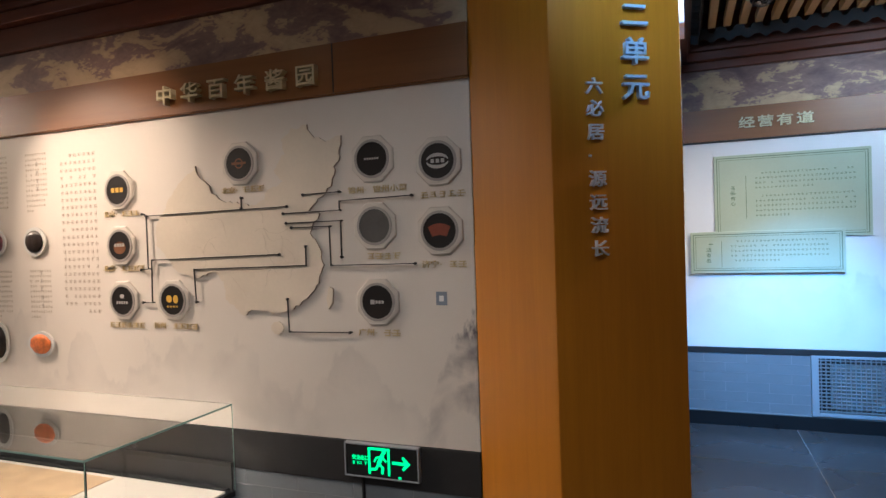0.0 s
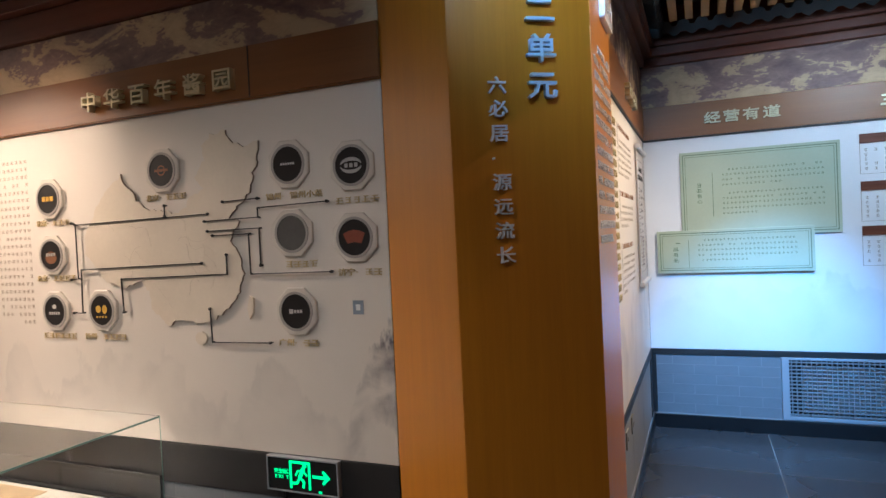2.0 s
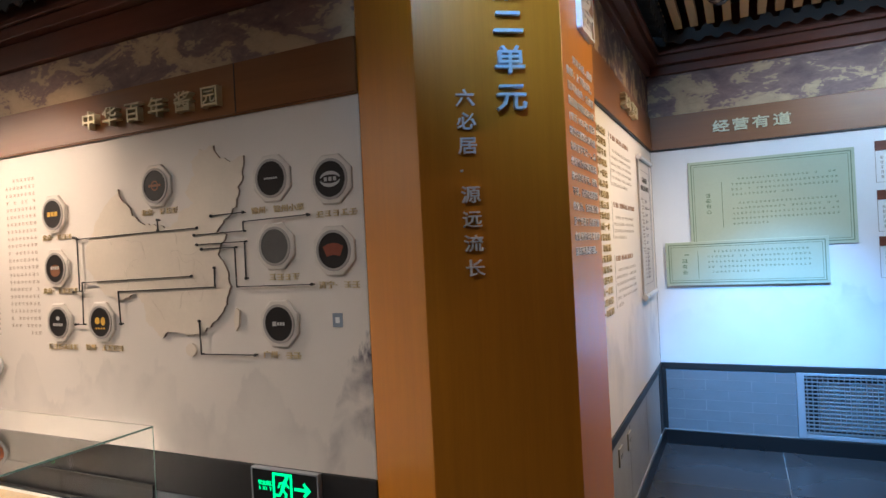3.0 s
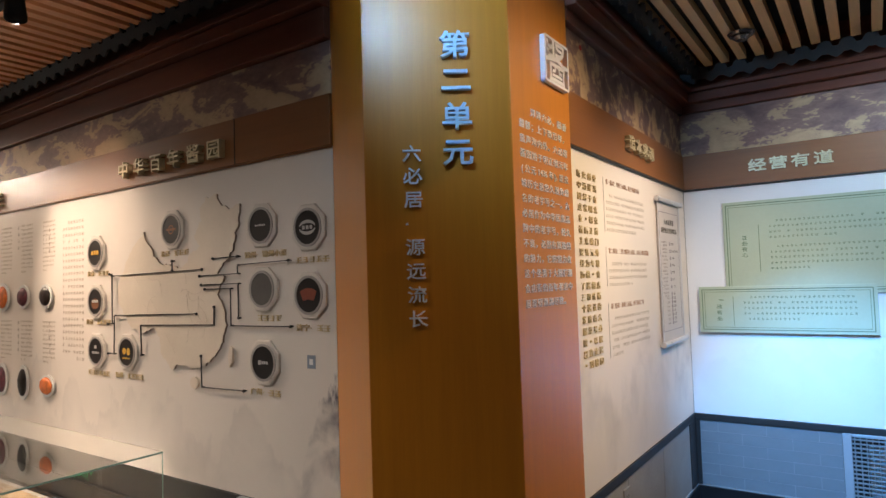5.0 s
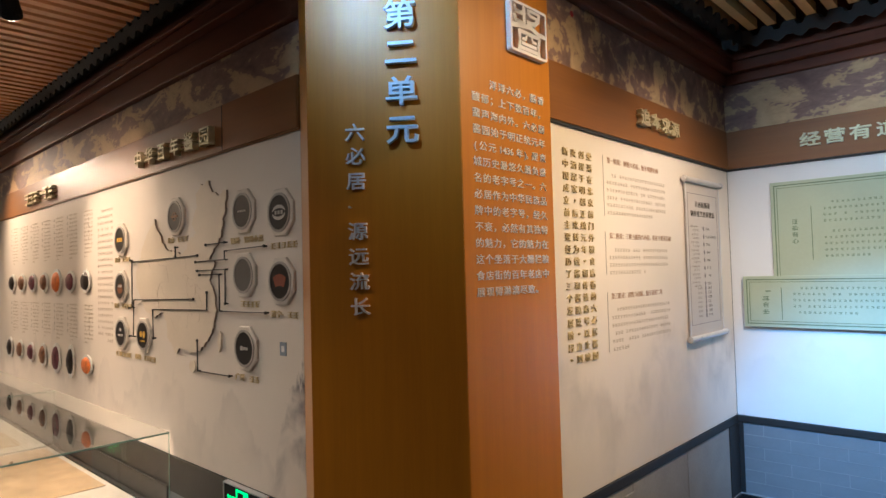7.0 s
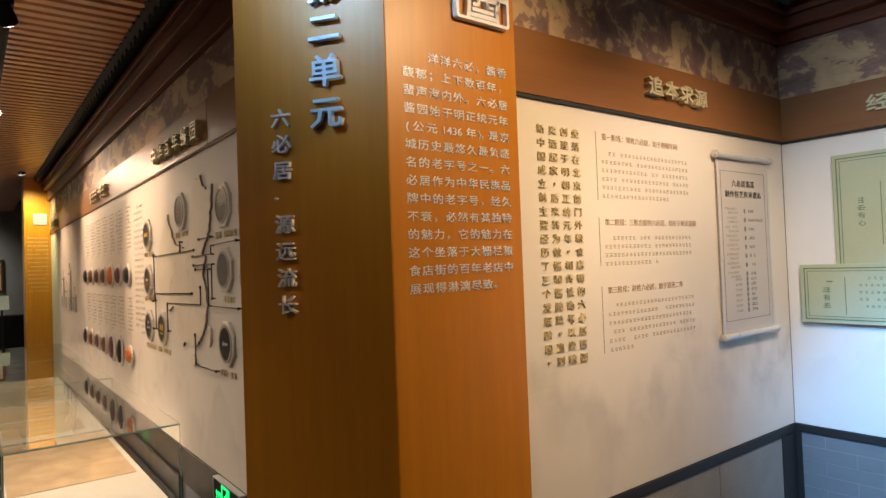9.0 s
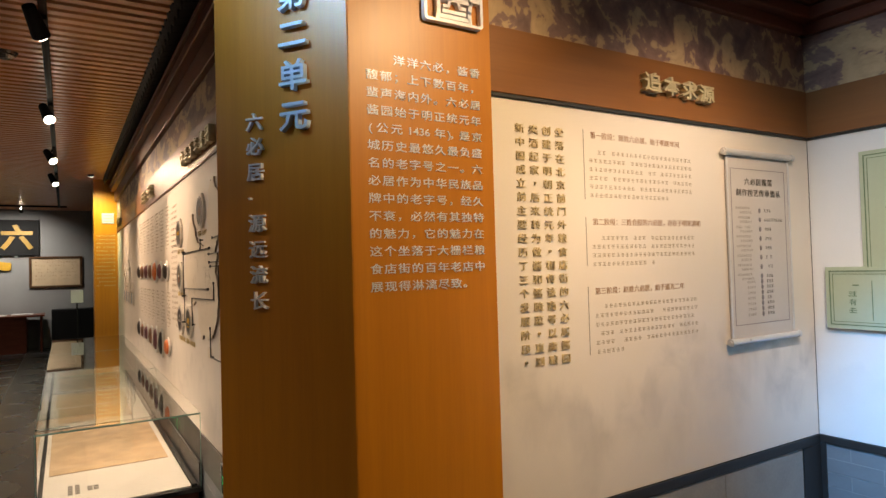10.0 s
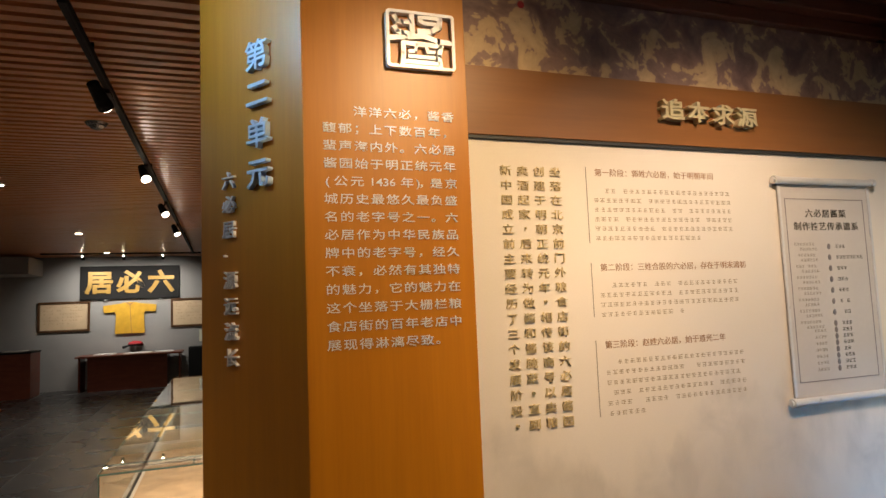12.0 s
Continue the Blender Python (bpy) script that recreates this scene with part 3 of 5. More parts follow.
def open_frame(outer, inner, depth):
    """A ring between two outlines of as many points, as thick as depth."""
    bm = bmesh.new()
    rings = [[bm.verts.new((x, y, z)) for x, y in pts] for z in (0.0, depth) for pts in (outer, inner)]
    k = len(outer)
    for i in range(k):
        j = (i + 1) % k
        o0, i0, o1, i1 = rings
        for quad in ((o1[i], o1[j], i1[j], i1[i]), (o0[i], i0[i], i0[j], o0[j]), (o0[i], o0[j], o1[j], o1[i]), (i0[i], i1[i], i1[j], i0[j])):
            bm.faces.new(quad)
    return bm


part("frame", open_frame(rounded(0.114, 0.094, 0.012), rounded(0.104, 0.084, 0.006), 0.022), M_SILVER, t)


def stroke(bm, pts, w, depth):
    for (xa, ya), (xb, yb) in zip(pts, pts[1:]):
        d = Vector((xb - xa, yb - ya))
        n = Vector((-d.y, d.x)).normalized() * w / 2
        e = d.normalized() * w * 0.3
        a, b = Vector((xa, ya)) - e, Vector((xb, yb)) + e
        prism(bm, [(a + n)[:], (a - n)[:], (b - n)[:], (b + n)[:]], 0.0, depth)


for w, pts in (
    (0.017, [(-0.029, 0.086), (-0.028, 0.016)]), (0.016, [(-0.086, 0.073), (-0.078, 0.058), (-0.060, 0.055), (-0.036, 0.058)]),
    (0.016, [(-0.086, 0.038), (-0.078, 0.024), (-0.060, 0.020), (-0.036, 0.020)]),
    (0.013, [(-0.004, 0.076), (0.030, 0.078), (0.066, 0.077)]), (0.018, [(0.066, 0.077), (0.063, 0.052), (0.036, 0.032), (-0.006, 0.030)]),
    (0.013, [(-0.002, 0.066), (0.014, 0.058), (0.040, 0.058), (0.056, 0.056)]),
    (0.017, [(-0.104, 0.000), (-0.050, 0.008), (0.008, 0.016), (0.060, 0.002), (0.104, 0.000)]),
    (0.015, [(-0.060, -0.012), (0.066, -0.013)]), (0.015, [(-0.060, -0.012), (-0.058, -0.046), (-0.064, -0.086)]), (0.015, [(0.068, -0.013), (0.060, -0.046), (0.064, -0.086)]),
    (0.011, [(-0.014, -0.014), (-0.020, -0.036), (-0.040, -0.038)]), (0.011, [(0.016, -0.014), (0.022, -0.036), (0.044, -0.036)]),
    (0.012, [(-0.042, -0.054), (0.044, -0.054)]), (0.014, [(-0.060, -0.072), (0.062, -0.072)]), (0.010, [(-0.064, -0.086), (0.064, -0.086)]),
):
    bm = bmesh.new()
    stroke(bm, pts, w, 0.020)
    part("stroke", bm, M_SILVER, t)

# ---- map board ----
rows = [(ch, x, z, 0.106, 0.092) for ch, x, z in zip("中华百年酱园", (-2.300, -2.146, -1.988, -1.828, -1.661, -1.498), (2.186,) * 6)]
lettering(MAP_M, rows, "pale gold raised title characters on a brown header", M_GOLD, 0.045, 0.012)

OUTLINE = [(-2.42, 1.47), (-2.41, 1.56), (-2.36, 1.64), (-2.30, 1.72), (-2.25, 1.77), (-2.20, 1.80), (-2.155, 1.835), (-2.135, 1.78), (-2.09, 1.75), (-2.06, 1.70), (-2.01, 1.665), (-1.92, 1.65), (-1.83, 1.63), (-1.76, 1.66), (-1.74, 1.70), (-1.66, 1.73), (-1.70, 1.79), (-1.64, 1.86), (-1.66, 1.92), (-1.60, 1.965), (-1.525, 1.975), (-1.50, 1.93), (-1.43, 1.89), (-1.40, 1.905), (-1.355, 1.915), (-1.36, 1.82), (-1.385, 1.78), (-1.40, 1.71), (-1.45, 1.66), (-1.49, 1.63), (-1.52, 1.60), (-1.47, 1.575), (-1.50, 1.545), (-1.52, 1.49), (-1.47, 1.42), (-1.46, 1.35), (-1.49, 1.27), (-1.55, 1.20), (-1.63, 1.155), (-1.70, 1.13), (-1.78, 1.14), (-1.86, 1.15), (-1.90, 1.12), (-1.96, 1.165), (-2.00, 1.20), (-2.01, 1.28), (-2.06, 1.325), (-2.17, 1.30), (-2.30, 1.34)]
COAST = []
for (xa, za), (xb, zb) in zip(OUTLINE, OUTLINE[1:] + OUTLINE[:1]):
    k = max(1, round(math.hypot(xb - xa, zb - za) / 0.018))
    for i in range(k):
        f = i / k
        COAST.append((xa + (xb - xa) * f + RNG.uniform(-0.0065, 0.0065), za + (zb - za) * f + RNG.uniform(-0.0065, 0.0065)))
t = thing("relief_map", MAP_M, "tan raised relief map, the shade of its edge coloured brown", "map")
bm = bmesh.new()
prism(bm, COAST, 0.001, 0.0102)
# lower layer coloured as the shaded side of the slab
part("map_edge", bm, M_MAPEDGE, t)
bm = bmesh.new()
prism(bm, COAST, 0.0104, 0.0118)
part("map_face", bm, M_MAPSLAB, t)
for pts in (ring(9, 0.034, 0.030, -1.716, 1.066), [(-1.435, 1.255), (-1.415, 1.245), (-1.42, 1.18), (-1.44, 1.155), (-1.45, 1.20)]):
    bm = bmesh.new()
    prism(bm, pts, 0.001, 0.0118)
    part("island", bm, M_MAPSLAB, t)
# thin province borders as fine wandering ridges
for k in range(16):
    x, z = RNG.uniform(-2.3, -1.6), RNG.uniform(1.30, 1.60)
    a = RNG.uniform(0, 6.28)
    pts = [(x, z)]
    for i in range(9):
        a += RNG.uniform(-0.8, 0.8)
        nx, nz = pts[-1][0] + 0.022 * math.cos(a), pts[-1][1] + 0.022 * math.sin(a)
        if not (-2.3 < nx < -1.56 and 1.2 < nz < 1.62 and (nx > -1.95 or nz > 1.36)):
            break
        pts.append((nx, nz))
    if len(pts) > 3:
        bm = bmesh.new()
        stroke(bm, pts, 0.0017, 0.0006)
        part("province_line", bm, M_MAPLINE, t, m=Matrix.Translation((0, 0, 0.0118)))

# connecting strips with round ends
STRIPS = [
    [(-2.500, 1.622), (-2.474, 1.612), (-1.638, 1.619)], [(-1.888, 1.671), (-1.889, 1.622)], [(-2.474, 1.612), (-2.473, 1.347), (-2.520, 1.343)], [(-1.686, 1.403), (-2.450, 1.391), (-2.455, 1.178), (-2.516, 1.178)],
    [(-1.545, 1.436), (-1.547, 1.351), (-2.184, 1.341), (-2.176, 1.183)], [(-1.652, 1.199), (-1.648, 1.050), (-1.333, 1.054)], [(-1.550, 1.667), (-1.364, 1.670)],
    [(-1.658, 1.587), (-1.366, 1.590), (-1.366, 1.630), (-1.020, 1.636)], [(-1.644, 1.543), (-1.362, 1.544), (-1.363, 1.385)], [(-1.617, 1.522), (-1.420, 1.522), (-1.418, 1.349), (-1.014, 1.351)],
]
t = thing("connecting_strips", MAP_M, "black raised strips linking badges to the map", "strips")
for pts in STRIPS:
    bm = bmesh.new()
    stroke(bm, pts, 0.0044, 0.005)
    for x, z in (pts[0], pts[-1]):
        rod(bm, (x, z, 0.0), (x, z, 0.007), 0.0066, 10)
    part("strip", bm, M_LINE, t, m=Matrix.Translation((0, 0, 0.0126)))
    bm = bmesh.new()
    for x, z in pts:
        rod(bm, (x, z, 0.0), (x, z, 0.0126), 0.004, 6)
    tagged(part("standoff", bm, M_LINE, t), kind="stuff")


def badge(x, z, colour, shape, scale, label):
    """Octagonal white plate on a stand-off, with a dark disc and a plain emblem."""
    t = thing("octagonal_badge", MAP_M @ Matrix.Translation((x, z, 0)), label, "badge", "badges round the map")
    s = scale
    bm = bmesh.new()
    prism(bm, ring(8, 0.118 * s, turn=math.pi / 8), 0.0005, 0.0115)
    top = [v for v in bm.verts if v.co.z > 0.011]
    lip = bmesh.ops.extrude_face_region(bm, geom=[f for f in bm.faces if all(v in top for v in f.verts)])["geom"]
    for v in lip:
        if isinstance(v, bmesh.types.BMVert):
            v.co = (v.co.x * 0.955, v.co.y * 0.955, 0.0145)
    bmesh.ops.delete(bm, geom=[f for f in bm.faces if all(v in top for v in f.verts)], context="FACES_ONLY")
    part("plate", bm, M_BADGE, t)
    bm = open_frame(ring(32, 0.092 * s), ring(32, 0.080 * s), 0.0035)
    part("rim", bm, M_RIM, t, m=Matrix.Translation((0, 0, 0.0146)))
    bm = bmesh.new()
    prism(bm, ring(32, 0.0798 * s), 0.0146, 0.0162)
    part("disc", bm, M_DISC if shape != "grey" else M_GREYDISC, t)
    if shape == "grey":
        return t
    bm = bmesh.new()
    if shape == "blocks":
        for i in (-1, 0, 1):
            box(bm, i * 0.036 - 0.014, i * 0.036 + 0.014, -0.014, 0.016, 0.0163, 0.0175, 0.002)
    elif shape == "fan":
        prism(bm, [(-0.062, 0.020), (-0.030, 0.034), (0.0, 0.038), (0.030, 0.034), (0.062, 0.020), (0.040, -0.030), (0.0, -0.022), (-0.040, -0.030)], 0.0163, 0.0175)
    elif shape == "round":
        prism(bm, ring(14, 0.022, cx=-0.026, cy=0.008), 0.0163, 0.0175)
        prism(bm, ring(14, 0.020, 0.026, cx=0.026, cy=0.006), 0.0163, 0.0175)
        for i in range(4):
            box(bm, -0.045 + i * 0.024, -0.031 + i * 0.024, -0.044, -0.034, 0.0163, 0.0175)
    elif shape == "lens":
        for up in (-1, 1):
            arc = [radians(12 + 15.6 * i) for i in range(11)]
            outer = [(0.062 * math.cos(a), up * 0.040 * math.sin(a)) for a in arc]
            inner = [(0.058 * math.cos(a), up * 0.022 * math.sin(a)) for a in reversed(arc)]
            prism(bm, outer + inner, 0.0163, 0.0173)
        for i in range(3):
            box(bm, -0.036 + i * 0.028, -0.018 + i * 0.028, -0.010, 0.010, 0.0163, 0.0173, 0.002)
    elif shape == "plaque":
        prism(bm, ring(16, 0.052, 0.040, cy=-0.014), 0.0163, 0.0168)
        words = bmesh.new()
        for i in range(4):
            box(words, -0.042 + i * 0.022, -0.026 + i * 0.022, -0.006, 0.014, 0.0170, 0.0176, 0.001)
        part("wording", words, M_WHITEPRINT, t, m=Matrix.Diagonal((0.80, 0.80, 1, 1)))
    elif shape == "knot":
        bm.free()
        bm = open_frame(ring(20, 0.030), ring(20, 0.022), 0.001)
        box(bm, -0.050, 0.050, -0.006, 0.008, 0.0003, 0.0013)
        bmesh.ops.translate(bm, verts=bm.verts, vec=(0, 0, 0.0163))
    elif shape == "pot":
        prism(bm, ring(10, 0.018, 0.014, cy=0.028), 0.0163, 0.0175)
        for i in range(5):
            box(bm, -0.048 + i * 0.02, -0.036 + i * 0.02, -0.022, -0.004, 0.0163, 0.0175)
    elif shape == "line":
        for i in range(6):
            box(bm, -0.044 + i * 0.015, -0.033 + i * 0.015, -0.004, 0.006, 0.0163, 0.0173)
    elif shape == "stamp":
        box(bm, -0.040, -0.016, -0.012, 0.012, 0.0163, 0.0175)
        for i in range(3):
            box(bm, -0.010 + i * 0.018, 0.003 + i * 0.018, -0.008, 0.008, 0.0163, 0.0175)
    part("emblem", bm, colour, t, m=Matrix.Diagonal((0.80, 0.80, 1, 1)))
    return t


M_BADGE = mat("cream_lacquer", (0.64, 0.585, 0.51), 0.45, 0, 0.04, 5.0, 0.0)
M_GREYDISC = mat("worn_grey_disc", (0.085, 0.080, 0.075), 0.5, 0, 0.15, 8.0, 0.0)
M_YELLOWPRINT = mat("yellow_print", (0.70, 0.42, 0.05), 0.5, bump=0)
M_REDPRINT = mat("red_print", (0.24, 0.062, 0.032), 0.5, bump=0)
M_WHITEPRINT = mat("white_print", (0.50, 0.49, 0.46), 0.5, bump=0)
M_BROWNPRINT = mat("brown_print", (0.20, 0.08, 0.03), 0.5, bump=0)
M_RIM = mat("grey_rim", (0.36, 0.33, 0.30), 0.45, 0, 0.06, 8.0, 0.0)
BADGES = [
    (-2.660, 1.752, M_YELLOWPRINT, "blocks", (-2.654, 1.632), "北京", 3, "white octagonal badge with yellow emblem on black"), (-2.659, 1.469, M_BROWNPRINT, "plaque", (-2.650, 1.352), "北京", 4, "white octagonal badge with a red-brown plaque emblem"),
    (-2.656, 1.187, M_WHITEPRINT, "pot", (-2.645, 1.061), "", 6, "white octagonal badge with white pot emblem on black"), (-2.325, 1.191, M_YELLOWPRINT, "round", (-2.322, 1.062), "扬州", 4, "white octagonal badge with round yellow emblem on black"),
    (-1.893, 1.832, M_BROWNPRINT, "knot", (-1.888, 1.711), "北京", 3, "white octagonal badge with dull brown ring emblem"), (-1.200, 1.801, M_WHITEPRINT, "line", (-1.186, 1.672), "锦州·锦州小菜", 0, "white octagonal badge with one thin line on black"),
    (-0.899, 1.770, M_WHITEPRINT, "lens", (-0.886, 1.634), "", 5, "white octagonal badge with white lens-shaped emblem on black"), (-1.198, 1.515, M_WHITEPRINT, "grey", (-1.185, 1.385), "", 5, "white octagonal badge with a plain grey disc"),
    (-0.900, 1.484, M_REDPRINT, "fan", (-0.889, 1.346), "济宁", 2, "white octagonal badge with red fan emblem on black"), (-1.196, 1.189, M_WHITEPRINT, "stamp", (-1.178, 1.056), "广州", 3, "white octagonal badge with small stamp emblem on black"),
]
for x, z, colour, shape, place, city, more, label in BADGES:
    badge(x, z, colour, shape, 0.90, label)
    t = thing("badge_caption", MAP_M @ Matrix.Translation((*place, 0)), "small bronze raised caption under a badge", "lettering", "captions of the badges")
    count = len(city) + more + (1 if city and more else 0)
    px = -0.0203 * (count - 1)
    for ch in city:
        character(ch, t, M_BRONZE, px, 0.0, 0.037, 0.030, 0.006, 0.006)
        px += 0.0406
    if city and more:
        character("·", t, M_BRONZE, px, 0.0, 0.035, 0.030, 0.006, 0.006)
        px += 0.0406
    if more:
        bars(t, M_BRONZE, px, 0.0, more, 0.029, 0.0406, 0.006, name="caption_line")

# small square print, left without its pattern
t = thing("square_print", MAP_M @ Matrix.Translation((-0.906, 1.204, 0)), "small blue-grey square print on the board", "print")
slab("sheet", M_BLUEGREY, t, -0.024, 0.024, -0.028, 0.028, 0.0, 0.002)
slab("centre", M_WHITE, t, -0.010, 0.010, -0.012, 0.012, 0.0021, 0.003)

# text columns and dishes further along the board
t = thing("printed_text", MAP_M, "brown printed paragraph on the cream board", "text")
for i in range(22):
    w = 6 if i == 0 else (3 if i == 21 else 8)
    bars(t, M_FADED_INK, -2.835 - (w - 1) * 0.034, 1.958 - i * 0.0395, w, 0.0185, 0.034)
for col in range(7):
    x = -3.16 - col * 0.315
    t = thing("printed_text", MAP_M, "grey printed recipe text with a vertical heading", "text", "recipe texts")
    for block, z0, k in ((0, 1.985, 12), (1, 1.345, 10)):
        bars(t, M_GREY_INK, x - 0.235 if col else x - 0.10, z0 - 0.01, 5, 0.022, 0.045, vertical=True, name="heading_line")
        for i in range(k):
            bars(t, M_PALE_INK, x - 0.185, z0 - i * 0.028, 9 if i < k - 1 else 4, 0.012, 0.019, 0.0006)


def dish(x, z, rx, rz, food, label, seed):
    """A cut-out picture of a dish standing off the board: oval white rim and heaped food."""
    t = thing("dish_picture", MAP_M @ Matrix.Translation((x, z, 0)), label, "dish picture", "dishes on the board")
    bm = bmesh.new()
    prism(bm, ring(24, rx, rz), 0.006, 0.016)
    part("plate", bm, M_PLATE, t)
    bm = bmesh.new()
    rod(bm, (0, 0, 0), (0, 0, 0.006), 0.03, 10)
    part("standoff", bm, M_LINE, t)
    bm = bmesh.new()
    bmesh.ops.create_icosphere(bm, subdivisions=3, radius=1.0, matrix=Matrix.Translation((0, 0, 0.016)) @ Matrix.Diagonal((rx * 0.80, rz * 0.78, 0.022, 1)))
    for v in bm.verts:
        q = noise.noise((v.co.x * 60 + seed, v.co.y * 60, 0.0))
        v.co.z += 0.006 * q
        v.co.x += 0.004 * noise.noise((v.co.x * 40, v.co.y * 40, seed))
        v.co.z = max(v.co.z, 0.0162)
    bm.normal_update()
    for f in bm.faces:
        f.smooth = True
    part("food", bm, food, t)
    return t


FOODS = [(M_DARKFOOD, "round dish of black pickles"), (M_PLUM, "round dish of dark red pickles"), (M_CHILLI, "round dish of orange shredded pickles"), (M_BROWNFOOD, "round dish of brown pickles"), (M_PLUM, "round dish of purple pickles"), (M_BROWNFOOD, "round dish of mixed brown pickles"), (M_DARKFOOD, "round dish of dark pickles")]
for i, (food, label) in enumerate(FOODS):
    dish(-3.285 - i * 0.320, 1.508, 0.085 if i != 2 else 0.100, 0.078 if i != 2 else 0.098, food, label, i + 1)
FOODS2 = [(M_CHILLI, "wide white bowl of orange pickles", 0.100, 0.070), (M_DARKFOOD, "tall oval dish of black vegetables", 0.072, 0.115), (M_PLUM, "oval dish of sliced purple pickles", 0.092, 0.112), (M_BROWNFOOD, "oval dish of brown pickles", 0.075, 0.090), (M_PLUM, "oval dish of dark red pickles", 0.075, 0.080), (M_BROWNFOOD, "small oval dish of pickles", 0.075, 0.080), (M_DARKFOOD, "oval dish of dark pickles", 0.070, 0.090)]
for i, (food, label, rx, rz) in enumerate(FOODS2):
    dish(-3.268 - i * 0.335, 0.945, rx, rz, food, label, 20 + i)

# further titles, too far to read
for x0, k in ((-4.62, 6), (-7.9, 4)):
    t = thing("raised_lettering", MAP_M, "pale gold raised title characters, hard to read", "lettering")
    for i in range(k):
        bars(t, M_GOLD, x0 + i * 0.13, 2.19, 1, 0.105, 0.13, 0.045, name="title_mark")
# white relief of roofs further along
t = thing("white_relief", MAP_M @ Matrix.Translation((-6.6, 1.3, 0)), "white cut-out relief of old shop roofs", "relief")
for i, (w, h) in enumerate(((0.20, 0.30), (0.26, 0.16), (0.18, 0.36), (0.24, 0.10))):
    x = -0.60 + i * 0.32
    bm = bmesh.new()
    prism(bm, [(x, -0.16), (x + w, -0.16), (x + w, h - 0.10), (x + w + 0.03, h - 0.085), (x + w * 0.75, h - 0.05), (x + w / 2, h), (x + w * 0.25, h - 0.05), (x - 0.03, h - 0.085), (x, h - 0.10)], 0.002, 0.014)
    shop = part("shop_front", bm, M_BADGE, t)
    slab("doorway", M_BLUEGREY, shop, x + w * 0.3, x + w * 0.7, -0.14, -0.02, 0.0142, 0.0160)
    slab("eave_line", M_FADED_INK, shop, x + 0.01, x + w - 0.01, h - 0.125, h - 0.108, 0.0142, 0.0165)

# exit sign
t = thing("exit_sign", MAP_M @ Matrix.Translation((-1.199, 0.504, 0)) @ Matrix.Scale(0.95, 4), "green glowing exit sign with running figure and arrow", "exit sign")
slab("housing", M_BLACK, t, -0.181, 0.181, -0.074, 0.074, 0.006, 0.030, 0.004)
bm = bmesh.new()
box(bm, -0.183, 0.183, 0.071, 0.077, 0.004, 0.033)
box(bm, -0.183, 0.183, -0.077, -0.071, 0.004, 0.033)
box(bm, -0.186, -0.180, -0.077, 0.077, 0.004, 0.033)
box(bm, 0.180, 0.186, -0.077, 0.077, 0.004, 0.033)
part("rim", bm, M_STEEL, t)
bm = bmesh.new()
for a in ([(-0.058, -0.055), (-0.058, 0.058), (0.040, 0.058), (0.040, -0.055)],):
    stroke(bm, a, 0.011, 0.002)
part("doorway_mark", bm, M_EXIT, t, m=Matrix.Translation((0, 0, 0.0305)))
bm = bmesh.new()
stroke(bm, [(0.008, 0.030), (-0.010, -0.006)], 0.018, 0.002)
stroke(bm, [(-0.010, -0.008), (0.010, -0.026), (0.006, -0.050)], 0.011, 0.002)
stroke(bm, [(-0.012, -0.010), (-0.026, -0.034), (-0.048, -0.036)], 0.011, 0.002)
stroke(bm, [(0.004, 0.026), (-0.022, 0.018), (-0.032, 0.000)], 0.008, 0.002)
stroke(bm, [(0.008, 0.022), (0.026, 0.004)], 0.008, 0.002)
prism(bm, ring(12, 0.010, cx=0.016, cy=0.045), 0, 0.002)
part("running_mark", bm, M_EXIT, t, m=Matrix.Translation((0, 0, 0.0305)))
bm = bmesh.new()
stroke(bm, [(0.060, 0.002), (0.118, 0.002)], 0.013, 0.002)
prism(bm, [(0.112, 0.034), (0.146, 0.002), (0.112, -0.030), (0.104, -0.022), (0.122, 0.002), (0.104, 0.026)], 0, 0.002)
part("arrow_mark", bm, M_EXIT, t, m=Matrix.Translation((0, 0, 0.0305)))
for i, ch in enumerate("安全出口"):
    character(ch, t, M_EXIT, -0.136 + i * 0.022, 0.012, 0.021, 0.022, 0.002, 0.012, 0.0305)
for i, ch in enumerate("EXIT"):
    character(ch, t, M_EXIT, -0.132 + i * 0.020, -0.012, 0.022, 0.020, 0.002, 0.012, 0.0305)
slab("test_mark", M_EXIT, t, 0.085, 0.100, -0.068, -0.058, 0.0305, 0.032)
bm = bmesh.new()
rod(bm, (-0.10, -0.076, 0.018), (-0.10, -0.36, 0.012), 0.008, 8)
part("cable_duct", bm, M_BLACK, t)

# ---- history board ----
rows = [(ch, y, 2.226 - 0.003 * i, 0.104, 0.080) for i, (ch, y) in enumerate(zip("追本求源", (3.888, 4.006, 4.122, 4.238)))]
lettering(B_M, rows, "pale gold raised title characters on a brown header", M_GOLD, 0.040, 0.022)
COLUMNS = ["新中国成立前主要经历了三个发展阶段。", "卖酒起家，后来转为做酱和酱腌菜。直到", "创建于明朝正统元年。相传该商号以卖粮", "坐落在北京前门外粮食店街的六必居酱园"]
t = thing("raised_lettering", B_M, "bronze raised characters in four upright columns", "lettering")
for c, text in enumerate(COLUMNS):
    pitch = 0.862 / (len(text) - 0.7)
    for i, ch in enumerate(text):
        if ch in "，。":
            character(ch, t, M_BRONZE, 3.207 + c * 0.0627 + 0.012, 1.982 - i * pitch + 0.012, 0.038, 0.034, 0.007, 0.0)
        else:
            character(ch, t, M_BRONZE, 3.207 + c * 0.0627, 1.982 - i * pitch, 0.0425, 0.0335, 0.006, -0.004)
